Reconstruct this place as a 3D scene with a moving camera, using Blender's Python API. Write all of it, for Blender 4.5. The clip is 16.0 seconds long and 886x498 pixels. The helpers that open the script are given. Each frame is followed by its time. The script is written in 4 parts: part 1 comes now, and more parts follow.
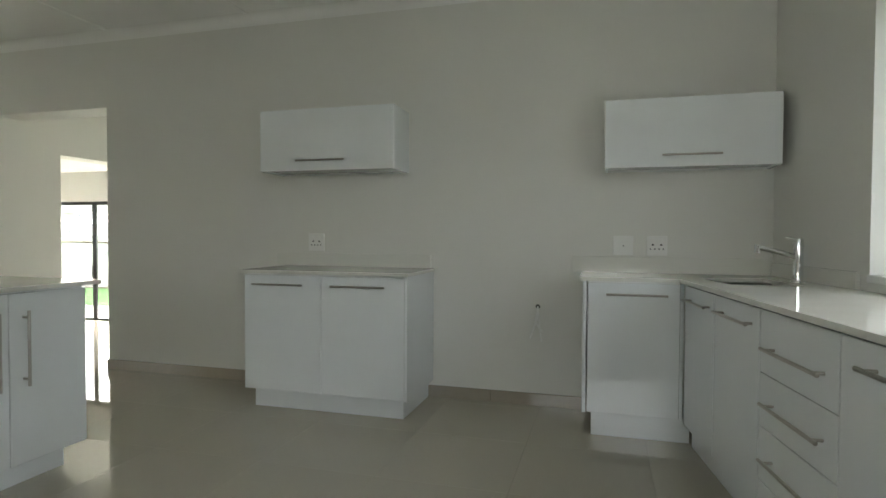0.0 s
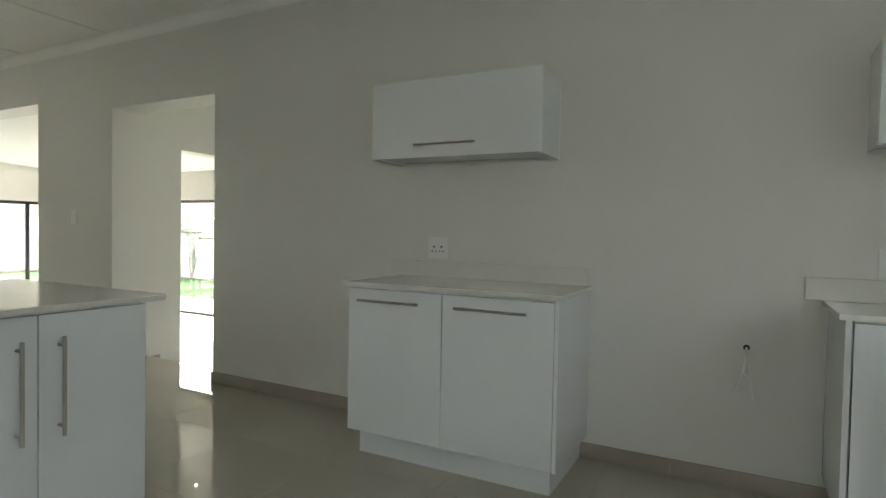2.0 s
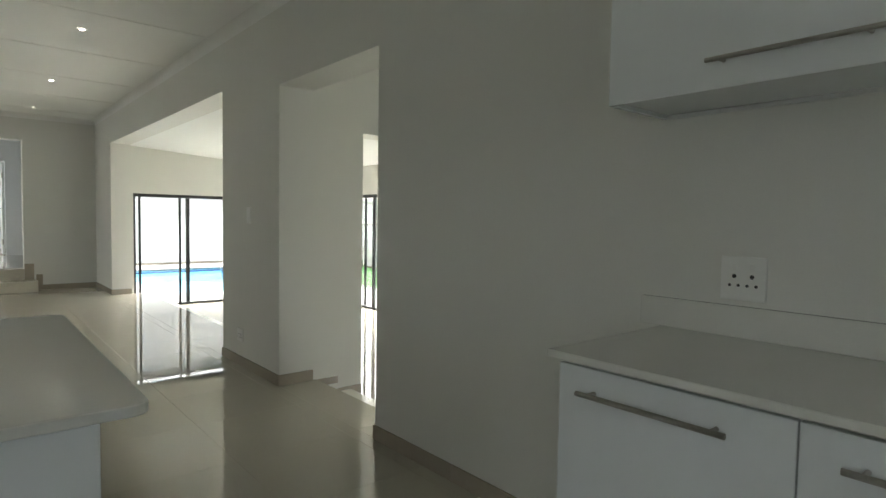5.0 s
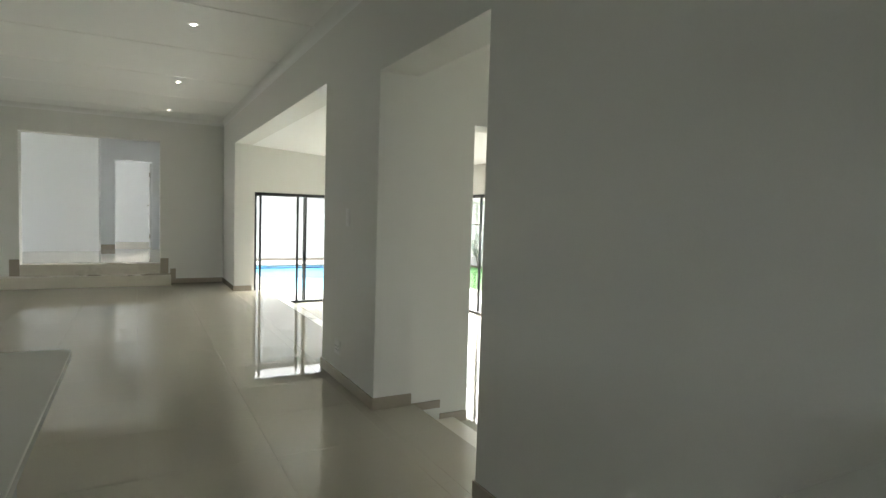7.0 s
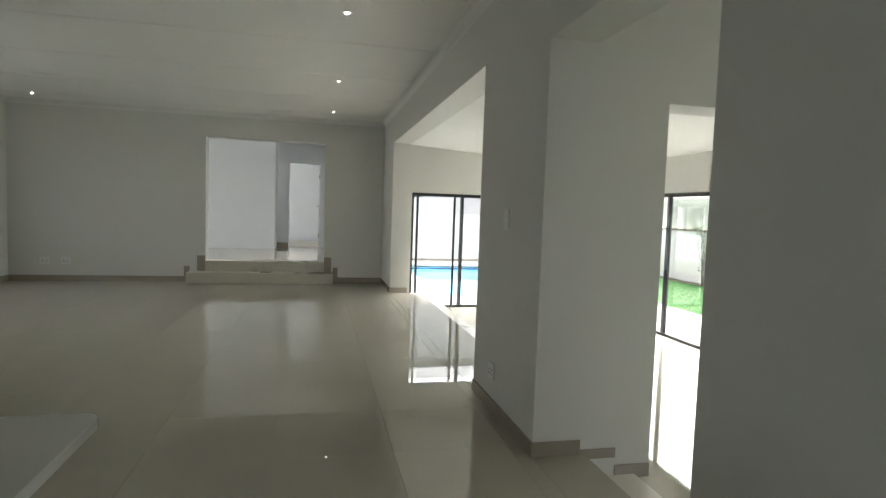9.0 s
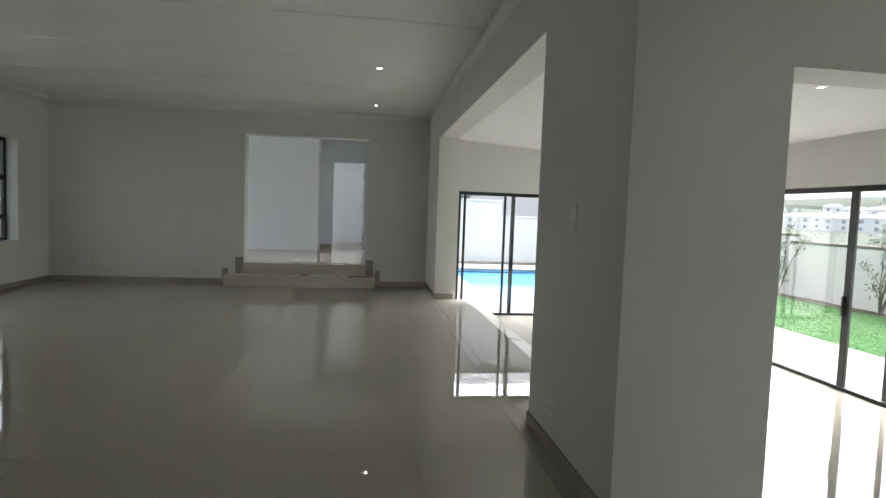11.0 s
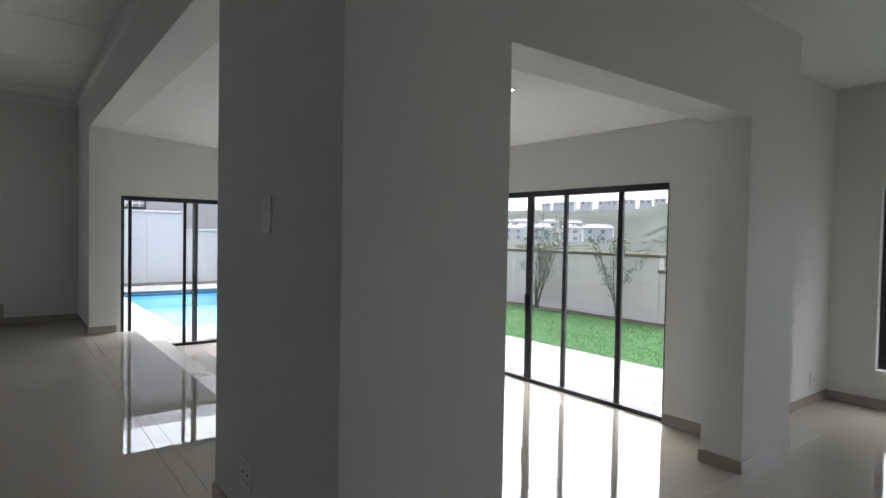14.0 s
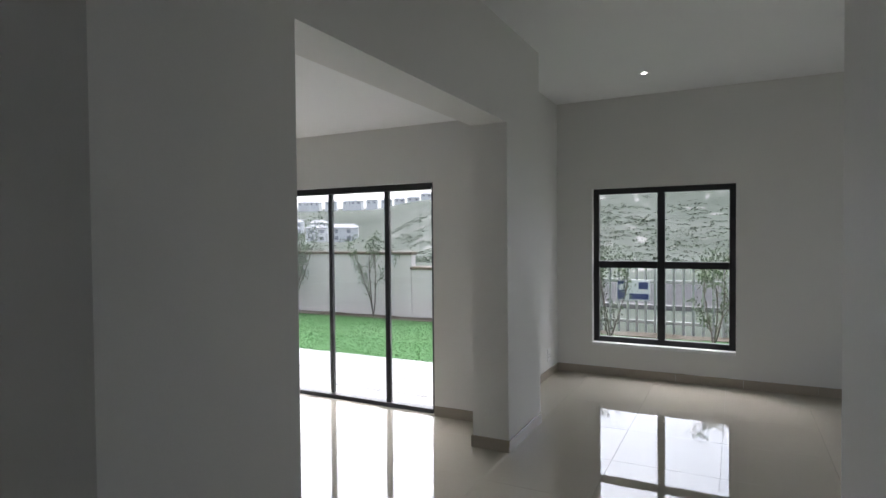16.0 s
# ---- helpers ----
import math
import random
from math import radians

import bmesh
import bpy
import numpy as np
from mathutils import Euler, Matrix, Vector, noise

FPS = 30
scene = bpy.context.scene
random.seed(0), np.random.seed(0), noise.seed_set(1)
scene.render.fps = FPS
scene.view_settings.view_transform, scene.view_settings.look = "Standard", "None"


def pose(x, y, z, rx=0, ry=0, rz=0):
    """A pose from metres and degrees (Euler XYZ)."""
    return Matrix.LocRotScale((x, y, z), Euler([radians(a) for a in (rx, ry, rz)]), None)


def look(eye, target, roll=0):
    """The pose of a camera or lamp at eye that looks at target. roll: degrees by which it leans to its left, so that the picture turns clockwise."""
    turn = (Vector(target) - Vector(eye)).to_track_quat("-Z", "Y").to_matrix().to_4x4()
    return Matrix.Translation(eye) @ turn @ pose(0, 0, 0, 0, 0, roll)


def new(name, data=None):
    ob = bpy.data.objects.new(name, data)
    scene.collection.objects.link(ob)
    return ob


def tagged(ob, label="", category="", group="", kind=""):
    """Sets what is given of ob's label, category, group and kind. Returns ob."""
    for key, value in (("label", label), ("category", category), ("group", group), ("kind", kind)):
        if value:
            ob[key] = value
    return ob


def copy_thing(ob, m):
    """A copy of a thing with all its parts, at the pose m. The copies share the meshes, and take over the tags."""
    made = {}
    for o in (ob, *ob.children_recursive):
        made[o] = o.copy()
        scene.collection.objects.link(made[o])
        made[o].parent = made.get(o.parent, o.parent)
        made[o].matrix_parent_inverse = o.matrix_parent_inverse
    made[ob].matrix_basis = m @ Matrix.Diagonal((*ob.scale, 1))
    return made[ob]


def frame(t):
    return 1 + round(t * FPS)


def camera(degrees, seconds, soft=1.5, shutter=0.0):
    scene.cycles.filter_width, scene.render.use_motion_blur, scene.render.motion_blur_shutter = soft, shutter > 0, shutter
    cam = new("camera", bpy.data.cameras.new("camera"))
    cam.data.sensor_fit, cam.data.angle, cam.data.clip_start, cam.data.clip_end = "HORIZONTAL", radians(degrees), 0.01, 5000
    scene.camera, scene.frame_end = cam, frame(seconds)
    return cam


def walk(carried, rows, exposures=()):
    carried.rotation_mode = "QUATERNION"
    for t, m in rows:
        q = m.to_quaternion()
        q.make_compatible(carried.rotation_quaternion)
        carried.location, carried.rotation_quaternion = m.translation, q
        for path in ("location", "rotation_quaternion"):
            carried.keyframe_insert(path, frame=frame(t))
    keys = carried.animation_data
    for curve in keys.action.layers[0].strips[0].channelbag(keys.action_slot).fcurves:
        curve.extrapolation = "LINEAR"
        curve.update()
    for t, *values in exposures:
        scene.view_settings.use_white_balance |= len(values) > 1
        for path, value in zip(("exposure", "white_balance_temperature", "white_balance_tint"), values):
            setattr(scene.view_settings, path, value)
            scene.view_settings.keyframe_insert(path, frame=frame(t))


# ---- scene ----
cam = camera(75.9, 16.0)
PATH = [
    (0, (0.628, 0.341, 1.109), (0.087, 2.265, 1.057), 0.3),
    (0.5, (0.585, 0.568, 1.126), (-0.061, 2.46, 1.071), 0.6),
    (1, (0.453, 0.753, 1.123), (-0.316, 2.599, 1.073), 0.8),
    (1.5, (0.337, 0.936, 1.124), (-0.513, 2.746, 1.07), 1.1),
    (2, (0.211, 1.152, 1.134), (-0.729, 2.916, 1.077), 1.1),
    (2.5, (0.089, 1.372, 1.154), (-0.992, 3.053, 1.084), 1.2),
    (3, (-0.094, 1.5, 1.155), (-1.264, 3.121, 1.095), 1.8),
    (3.5, (-0.246, 1.666, 1.156), (-1.488, 3.232, 1.098), 2.0),
    (4, (-0.426, 1.929, 1.162), (-1.775, 3.405, 1.106), 2.2),
    (6.3, (-0.964, 2.608, 1.241), (-2.652, 3.674, 1.114), 0.9),
    (6.5, (-1.023, 2.636, 1.24), (-2.735, 3.664, 1.128), 1.6),
    (7, (-1.168, 2.724, 1.237), (-2.924, 3.675, 1.122), 1.7),
    (7.5, (-1.307, 2.826, 1.259), (-3.111, 3.681, 1.14), 1.8),
    (8, (-1.47, 2.913, 1.24), (-3.341, 3.61, 1.116), 1.8),
    (8.5, (-1.65, 2.928, 1.236), (-3.565, 3.489, 1.112), 1.9),
    (9, (-1.793, 2.932, 1.241), (-3.74, 3.37, 1.112), 2.0),
    (9.5, (-1.967, 2.96, 1.245), (-3.94, 3.259, 1.114), 2.1),
    (9.7, (-2.027, 2.971, 1.249), (-4.008, 3.213, 1.115), 2.1),
    (12, (-2.719, 3.127, 1.187), (-4.677, 3.521, 1.083), 2.1),
    (12.5, (-2.843, 3.152, 1.183), (-4.727, 3.818, 1.096), 1.8),
    (13, (-2.965, 3.234, 1.194), (-4.754, 4.125, 1.12), 1.7),
    (13.5, (-3.039, 3.282, 1.151), (-4.731, 4.346, 1.097), 1.6),
    (14, (-3.101, 3.332, 1.153), (-4.686, 4.551, 1.103), 1.1),
    (14.5, (-3.135, 3.37, 1.164), (-4.595, 4.735, 1.117), 0.8),
    (15, (-3.226, 3.38, 1.163), (-4.484, 4.934, 1.12), 0.2),
    (15.5, (-3.296, 3.377, 1.162), (-4.353, 5.075, 1.121), -0.2),
    (16, (-3.363, 3.378, 1.16), (-4.279, 5.155, 1.115), -0.5),
]
EXPOSURES = [(0.0, 3.9, 6850, 6), (1.5, 3.87, 6850, 6), (3.5, 3.35, 6750, 7), (4.2, 3.36, 6700, 6), (6.5, 3.38, 6700, 5), (8.5, 3.25, 6650, 6), (9.7, 2.84, 6420, 9), (12.0, 2.54, 6180, 12), (13.0, 2.2, 6040, 14), (15.0, 2.08, 6000, 15), (16.0, 2.08, 6000, 16)]
walk(cam, [(t, look(eye, target, roll)) for t, eye, target, roll in PATH], EXPOSURES)

# ---- world and sun: bright overcast day ----
world = bpy.data.worlds.new("overcast_sky")
scene.world = world
world.use_nodes = True
wn, wl = world.node_tree.nodes, world.node_tree.links
sky = wn.new("ShaderNodeTexSky")
sky.sky_type, sky.sun_disc = "NISHITA", False
sky.sun_elevation, sky.sun_rotation = radians(55), radians(320)
sky.air_density, sky.dust_density, sky.ozone_density = 1.0, 6.0, 1.0
grey = wn.new("ShaderNodeHueSaturation")
grey.inputs["Saturation"].default_value = 0.35
wl.new(sky.outputs[0], grey.inputs["Color"])
wl.new(grey.outputs[0], wn["Background"].inputs["Color"])
wn["Background"].inputs["Strength"].default_value = 0.15
sun = new("sun", bpy.data.lights.new("sun", "SUN"))
sun.data.energy, sun.data.angle, sun.data.color = 0.5, radians(40), (1.0, 0.985, 0.96)
sun.rotation_euler = (radians(35), 0, radians(320 - 180))


def fill_lamp(name, at, rx, rz, w, h, watts):
    """An area lamp added in an unseen window's opening, in place of sky light."""
    lamp = bpy.data.lights.new(name, "AREA")
    lamp.shape, lamp.size, lamp.size_y, lamp.energy, lamp.color = "RECTANGLE", w, h, watts, (1.0, 0.975, 0.93)
    new(name, lamp).matrix_basis = pose(*at, rx, 0, rz)


# added lamps, tuned to brighten kitchen, living room and dining room
fill_lamp("fill_lamp_kitchen", (0.5, -1.66, 1.52), 90, 0, 1.8, 1.0, 0.38)
fill_lamp("fill_lamp_living", (-8.15, -1.66, 1.12), 90, 0, 1.7, 1.8, 0.36)
fill_lamp("fill_lamp_dining", (-0.93, 7.15, 0.87), 90, 90, 1.6, 2.0, 0.75)


# ---- materials ----
def material(name, color, rough=0.5, metal=0.0, spec=0.5, vary=0.06, grain=60.0, bump=0.05, stain=2.0, per_object=0.0, coat=0.0):
    m = bpy.data.materials.new(name)
    m.use_nodes = True
    n, l = m.node_tree.nodes, m.node_tree.links
    b = n["Principled BSDF"]
    b.inputs["Metallic"].default_value = metal
    b.inputs["Specular IOR Level"].default_value = spec
    b.inputs["Coat Weight"].default_value = coat
    b.inputs["Coat Roughness"].default_value = 0.05
    co = n.new("ShaderNodeTexCoord")
    big, small = n.new("ShaderNodeTexNoise"), n.new("ShaderNodeTexNoise")
    big.inputs["Scale"].default_value, small.inputs["Scale"].default_value = stain, grain
    big.inputs["Detail"].default_value, small.inputs["Detail"].default_value = 4, 6
    for t in (big, small):
        l.new(co.outputs["Object"], t.inputs["Vector"])
    add = n.new("ShaderNodeMath")
    add.operation = "ADD"
    l.new(big.outputs[0], add.inputs[0])
    l.new(small.outputs[0], add.inputs[1])
    last = add.outputs[0]
    if per_object:
        info, mul, plus = n.new("ShaderNodeObjectInfo"), n.new("ShaderNodeMath"), n.new("ShaderNodeMath")
        mul.operation, plus.operation = "MULTIPLY_ADD", "ADD"
        l.new(info.outputs["Random"], mul.inputs[0])
        mul.inputs[1].default_value, mul.inputs[2].default_value = per_object, -per_object / 2
        l.new(mul.outputs[0], plus.inputs[0])
        l.new(last, plus.inputs[1])
        last = plus.outputs[0]
    ramp = n.new("ShaderNodeMapRange")
    ramp.inputs["From Min"].default_value, ramp.inputs["From Max"].default_value = 0.5, 1.5
    ramp.inputs["To Min"].default_value, ramp.inputs["To Max"].default_value = 1 - vary, 1 + vary
    l.new(last, ramp.inputs["Value"])
    mix = n.new("ShaderNodeVectorMath")
    mix.operation = "SCALE"
    mix.inputs[0].default_value = color
    l.new(ramp.outputs[0], mix.inputs["Scale"])
    l.new(mix.outputs[0], b.inputs["Base Color"])
    rr = n.new("ShaderNodeMapRange")
    rr.inputs["From Min"].default_value, rr.inputs["From Max"].default_value = 0.3, 0.7
    rr.inputs["To Min"].default_value, rr.inputs["To Max"].default_value = rough * 0.85, min(1, rough * 1.15)
    l.new(big.outputs[0], rr.inputs["Value"])
    l.new(rr.outputs[0], b.inputs["Roughness"])
    if bump:
        bp = n.new("ShaderNodeBump")
        bp.inputs["Strength"].default_value, bp.inputs["Distance"].default_value = bump, 0.01
        l.new(small.outputs[0], bp.inputs["Height"])
        l.new(bp.outputs[0], b.inputs["Normal"])
    return m


def two_tone(name, a, b2, scale, lo, hi, rough=0.9, bump=0.3, grain=40.0, detail=8):
    """Two colours mixed by a noise of that scale."""
    m = material(name, a, rough, bump=bump, grain=grain)
    n, l = m.node_tree.nodes, m.node_tree.links
    co, t, r, mx = n.new("ShaderNodeTexCoord"), n.new("ShaderNodeTexNoise"), n.new("ShaderNodeMapRange"), n.new("ShaderNodeMix")
    t.inputs["Scale"].default_value, t.inputs["Detail"].default_value = scale, detail
    l.new(co.outputs["Object"], t.inputs["Vector"])
    r.inputs["From Min"].default_value, r.inputs["From Max"].default_value = lo, hi
    l.new(t.outputs[0], r.inputs["Value"])
    mx.data_type = "RGBA"
    l.new(r.outputs[0], mx.inputs["Factor"])
    old = n["Principled BSDF"].inputs["Base Color"].links[0].from_socket
    l.new(old, mx.inputs[6])
    mx.inputs[7].default_value = (*b2, 1)
    l.new(mx.outputs[2], n["Principled BSDF"].inputs["Base Color"])
    return m


M_WALL = material("wall_paint", (0.72, 0.715, 0.675), 0.6, vary=0.03, grain=180, bump=0.04, stain=0.8)
M_CEIL = material("ceiling_paint", (0.89, 0.895, 0.88), 0.8, vary=0.02, grain=120, bump=0.03)
M_CORNICE = material("cornice_paint", (0.82, 0.82, 0.80), 0.7, vary=0.02, grain=90, bump=0.03)
M_TILE = material("polished_porcelain", (0.46, 0.425, 0.352), 0.0, spec=1.0, vary=0.02, grain=45, bump=0.0, stain=1.5, per_object=0.006)
M_STEP = material("honed_step_tile", (0.54, 0.505, 0.425), 0.3, vary=0.03, grain=45, bump=0.0, stain=1.5)
M_GROUT = material("grout", (0.40, 0.375, 0.315), 0.6, vary=0.1, bump=0.05)
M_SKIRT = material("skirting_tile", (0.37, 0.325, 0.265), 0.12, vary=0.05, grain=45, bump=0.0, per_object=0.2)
M_GLOSS = material("white_gloss_lacquer", (0.78, 0.81, 0.82), 0.12, vary=0.012, grain=8, bump=0.006, coat=0.5)
M_CARCASS = material("white_melamine", (0.74, 0.75, 0.74), 0.4, vary=0.02, grain=90, bump=0.02)
M_QUARTZ = material("pale_quartz", (0.73, 0.725, 0.68), 0.10, vary=0.035, grain=260, bump=0.0, stain=4)
M_STEEL = material("brushed_steel", (0.42, 0.40, 0.37), 0.32, metal=1.0, vary=0.06, grain=150, bump=0.02)
M_CHROME = material("chrome", (0.75, 0.76, 0.77), 0.06, metal=1.0, vary=0.02, bump=0.0)
M_ALU = material("charcoal_aluminium", (0.022, 0.022, 0.024), 0.4, vary=0.1, grain=200, bump=0.02)
M_PLASTIC = material("white_plastic", (0.80, 0.80, 0.78), 0.3, vary=0.02, bump=0.01)
M_DARK = material("dark_hole", (0.02, 0.02, 0.02), 0.6, bump=0.0)
M_SILL = material("white_sill_paint", (0.80, 0.80, 0.79), 0.5, vary=0.03, bump=0.03)
M_WHITEPAINT = material("cool_white_wall_paint", (0.80, 0.82, 0.84), 0.6, vary=0.02, grain=150, bump=0.03, stain=0.8)
M_DOOR = material("white_door_paint", (0.78, 0.79, 0.80), 0.35, vary=0.02, bump=0.02)
M_PLASTER = material("boundary_plaster", (0.50, 0.475, 0.445), 0.85, vary=0.07, grain=35, bump=0.15, stain=0.7)
M_WHITEWALL = material("white_boundary_plaster", (0.5, 0.5, 0.5), 0.85, vary=0.05, grain=35, bump=0.12, stain=0.6)
M_COPING = material("brown_coping", (0.11, 0.085, 0.06), 0.8, vary=0.15, grain=25, bump=0.2)
M_PAVER = material("pale_paver", (0.235, 0.233, 0.23), 0.75, vary=0.08, grain=30, bump=0.12, per_object=0.5)
M_LAWN = two_tone("lawn_soil", (0.05, 0.118, 0.042), (0.062, 0.136, 0.05), 3.0, 0.35, 0.65, bump=0.5, grain=60)
M_GRASS = material("grass_blade", (0.085, 0.185, 0.065), 0.6, vary=0.15, grain=5, bump=0.0, stain=1.2)
M_EARTH = two_tone("garden_earth", (0.07, 0.055, 0.04), (0.16, 0.14, 0.115), 1.5, 0.4, 0.65, bump=0.5)
M_SCRUB = two_tone("hillside_scrub", (0.050, 0.060, 0.046), (0.072, 0.080, 0.066), 0.13, 0.40, 0.60, bump=0.12, grain=0.8)
# bare sand showing through the scrub in long thin patches
_n, _l = M_SCRUB.node_tree.nodes, M_SCRUB.node_tree.links
_co, _map, _tex, _rng, _mix = _n.new("ShaderNodeTexCoord"), _n.new("ShaderNodeMapping"), _n.new("ShaderNodeTexNoise"), _n.new("ShaderNodeMapRange"), _n.new("ShaderNodeMix")
_map.inputs["Scale"].default_value = (0.6, 0.28, 0.3)
_tex.inputs["Scale"].default_value, _tex.inputs["Detail"].default_value = 1.0, 5
_rng.inputs["From Min"].default_value, _rng.inputs["From Max"].default_value = 0.638, 0.665
_mix.data_type = "RGBA"
_mix.inputs[7].default_value = (0.20, 0.195, 0.18, 1)
_l.new(_co.outputs["Object"], _map.inputs["Vector"])
_l.new(_map.outputs[0], _tex.inputs["Vector"])
_l.new(_tex.outputs[0], _rng.inputs["Value"])
_l.new(_rng.outputs[0], _mix.inputs["Factor"])
_l.new(_n["Principled BSDF"].inputs["Base Color"].links[0].from_socket, _mix.inputs[6])
_l.new(_mix.outputs[2], _n["Principled BSDF"].inputs["Base Color"])
M_BARK = material("grey_bark", (0.09, 0.075, 0.06), 0.9, vary=0.2, grain=60, bump=0.3)
M_LEAF = material("olive_leaf", (0.105, 0.135, 0.08), 0.6, vary=0.3, grain=8, bump=0.0)
M_POOLSHELL = material("blue_pool_plaster", (0.20, 0.50, 0.66), 0.6, vary=0.05, grain=12, bump=0.03)
M_ASPHALT = material("asphalt", (0.045, 0.045, 0.045), 0.9, vary=0.15, grain=50, bump=0.2)
M_FENCE = material("galvanised_fence", (0.34, 0.34, 0.33), 0.5, metal=0.3, vary=0.08, bump=0.02)
M_HOUSE_A = material("house_plaster_pale", (0.62, 0.62, 0.61), 0.85, vary=0.05, grain=3, bump=0.05)
M_HOUSE_B = material("house_plaster_grey", (0.36, 0.345, 0.345), 0.85, vary=0.05, grain=3, bump=0.05)
M_ROOF = material("grey_roof", (0.30, 0.30, 0.31), 0.8, vary=0.12, grain=4, bump=0.1)
M_PANE_DARK = material("far_window_glass", (0.25, 0.26, 0.28), 0.3, vary=0.1, bump=0.0)
M_SIGN_W = material("sign_white", (0.78, 0.78, 0.78), 0.5, bump=0.0)
M_SIGN_B = material("sign_blue", (0.012, 0.025, 0.11), 0.5, bump=0.0)
M_KERB = material("kerb_concrete", (0.16, 0.155, 0.15), 0.85, vary=0.1, bump=0.1)
M_BOARD = material("board_white", (0.5, 0.5, 0.51), 0.5, bump=0.0)
M_SAND = material("pale_sand", (0.3, 0.29, 0.265), 0.9, vary=0.1, bump=0.1)


for _m in (M_SCRUB, M_LAWN, M_GRASS, M_EARTH, M_LEAF, M_ASPHALT, M_ROOF, M_SAND, M_KERB):
    _m.node_tree.nodes["Principled BSDF"].inputs["Specular IOR Level"].default_value = 0.05


def glass_material(name, color=(1, 1, 1), ior=1.45, rough=0.0):
    m = bpy.data.materials.new(name)
    m.use_nodes = True
    b = m.node_tree.nodes["Principled BSDF"]
    b.inputs["Base Color"].default_value = (*color, 1)
    b.inputs["Roughness"].default_value, b.inputs["IOR"].default_value = rough, ior
    b.inputs["Transmission Weight"].default_value = 1.0
    return m


M_GLASS = glass_material("clear_glass", (0.97, 0.99, 0.98))
M_WATER = glass_material("pool_water", (0.85, 0.96, 1.0), 1.08)


def lamp_material(name, color, strength):
    m = bpy.data.materials.new(name)
    m.use_nodes = True
    b = m.node_tree.nodes["Principled BSDF"]
    b.inputs["Emission Color"].default_value = (*color, 1)
    b.inputs["Emission Strength"].default_value = strength
    return m


M_BULB = lamp_material("downlight_bulb", (1.0, 0.93, 0.82), 9.0)


# ---- mesh helpers ----
def box(bm, x0, x1, y0, y1, z0, z1):
    v = [bm.verts.new((x, y, z)) for z in (z0, z1) for y in (y0, y1) for x in (x0, x1)]
    for q in ((0, 2, 3, 1), (4, 5, 7, 6), (0, 1, 5, 4), (2, 6, 7, 3), (0, 4, 6, 2), (1, 3, 7, 5)):
        bm.faces.new([v[i] for i in q])
    return v


def soft_box(bm, x0, x1, y0, y1, z0, z1, r=0.002, seg=1):
    """A box with bevelled edges, added to bm."""
    t = bmesh.new()
    box(t, x0, x1, y0, y1, z0, z1)
    bmesh.ops.bevel(t, geom=t.edges[:], offset=r, segments=seg, affect="EDGES", profile=0.5)
    me = bpy.data.meshes.new("tmp")
    t.to_mesh(me)
    t.free()
    bm.from_mesh(me)
    bpy.data.meshes.remove(me)


def rod(bm, a, b, r0, r1=None, seg=10):
    """A capped round bar from a to b."""
    a, b = Vector(a), Vector(b)
    r1 = r0 if r1 is None else r1
    q = (b - a).to_track_quat("Z", "Y")
    rings = []
    for p, r in ((a, r0), (b, r1)):
        rings.append([bm.verts.new(p + q @ Vector((r * math.cos(2 * math.pi * i / seg), r * math.sin(2 * math.pi * i / seg), 0))) for i in range(seg)])
    for i in range(seg):
        bm.faces.new((rings[0][i], rings[0][(i + 1) % seg], rings[1][(i + 1) % seg], rings[1][i]))
    bm.faces.new(rings[0][::-1])
    bm.faces.new(rings[1])


def prism(bm, pts, z0, z1):
    """An upright prism over a plan polygon that runs anticlockwise."""
    lo = [bm.verts.new((x, y, z0)) for x, y in pts]
    hi = [bm.verts.new((x, y, z1)) for x, y in pts]
    n = len(pts)
    for i in range(n):
        bm.faces.new((lo[i], lo[(i + 1) % n], hi[(i + 1) % n], hi[i]))
    bm.faces.new(lo[::-1])
    bm.faces.new(hi)


def finish(name, bm, mat, smooth=False):
    me = bpy.data.meshes.new(name)
    bm.to_mesh(me)
    bm.free()
    me.materials.append(mat)
    if smooth:
        for p in me.polygons:
            p.use_smooth = True
    return new(name, me)


def part(name, bm, mat, parent, label="", smooth=False):
    ob = finish(name, bm, mat, smooth)
    ob.parent = parent
    if label:
        tagged(ob, label)
    return ob


def thing(name, at, label, category, group=""):
    ob = new(name)
    ob.empty_display_size = 0.1
    ob.location = at
    return tagged(ob, label, category, group)


def structure(name, bm, mat, label, category=""):
    return tagged(finish(name, bm, mat), label, category, kind="structure")


def cut_wall(name, axis, a0, a1, b0, b1, z0, z1, holes, label, mat=None):
    """A wall along x (axis 'x': a is x, b is y) or y, with rectangular holes (a0, a1, z0, z1)."""
    bm = bmesh.new()

    def put(p0, p1, q0, q1):
        if p1 - p0 > 1e-6 and q1 - q0 > 1e-6:
            if axis == "x":
                box(bm, p0, p1, b0, b1, q0, q1)
            else:
                box(bm, b0, b1, p0, p1, q0, q1)

    at = a0
    for h0, h1, hz0, hz1 in sorted(holes):
        put(at, h0, z0, z1)
        put(h0, h1, z0, hz0)
        put(h0, h1, hz1, z1)
        at = h1
    put(at, a1, z0, z1)
    return structure(name, bm, mat or M_WALL, label, "wall")


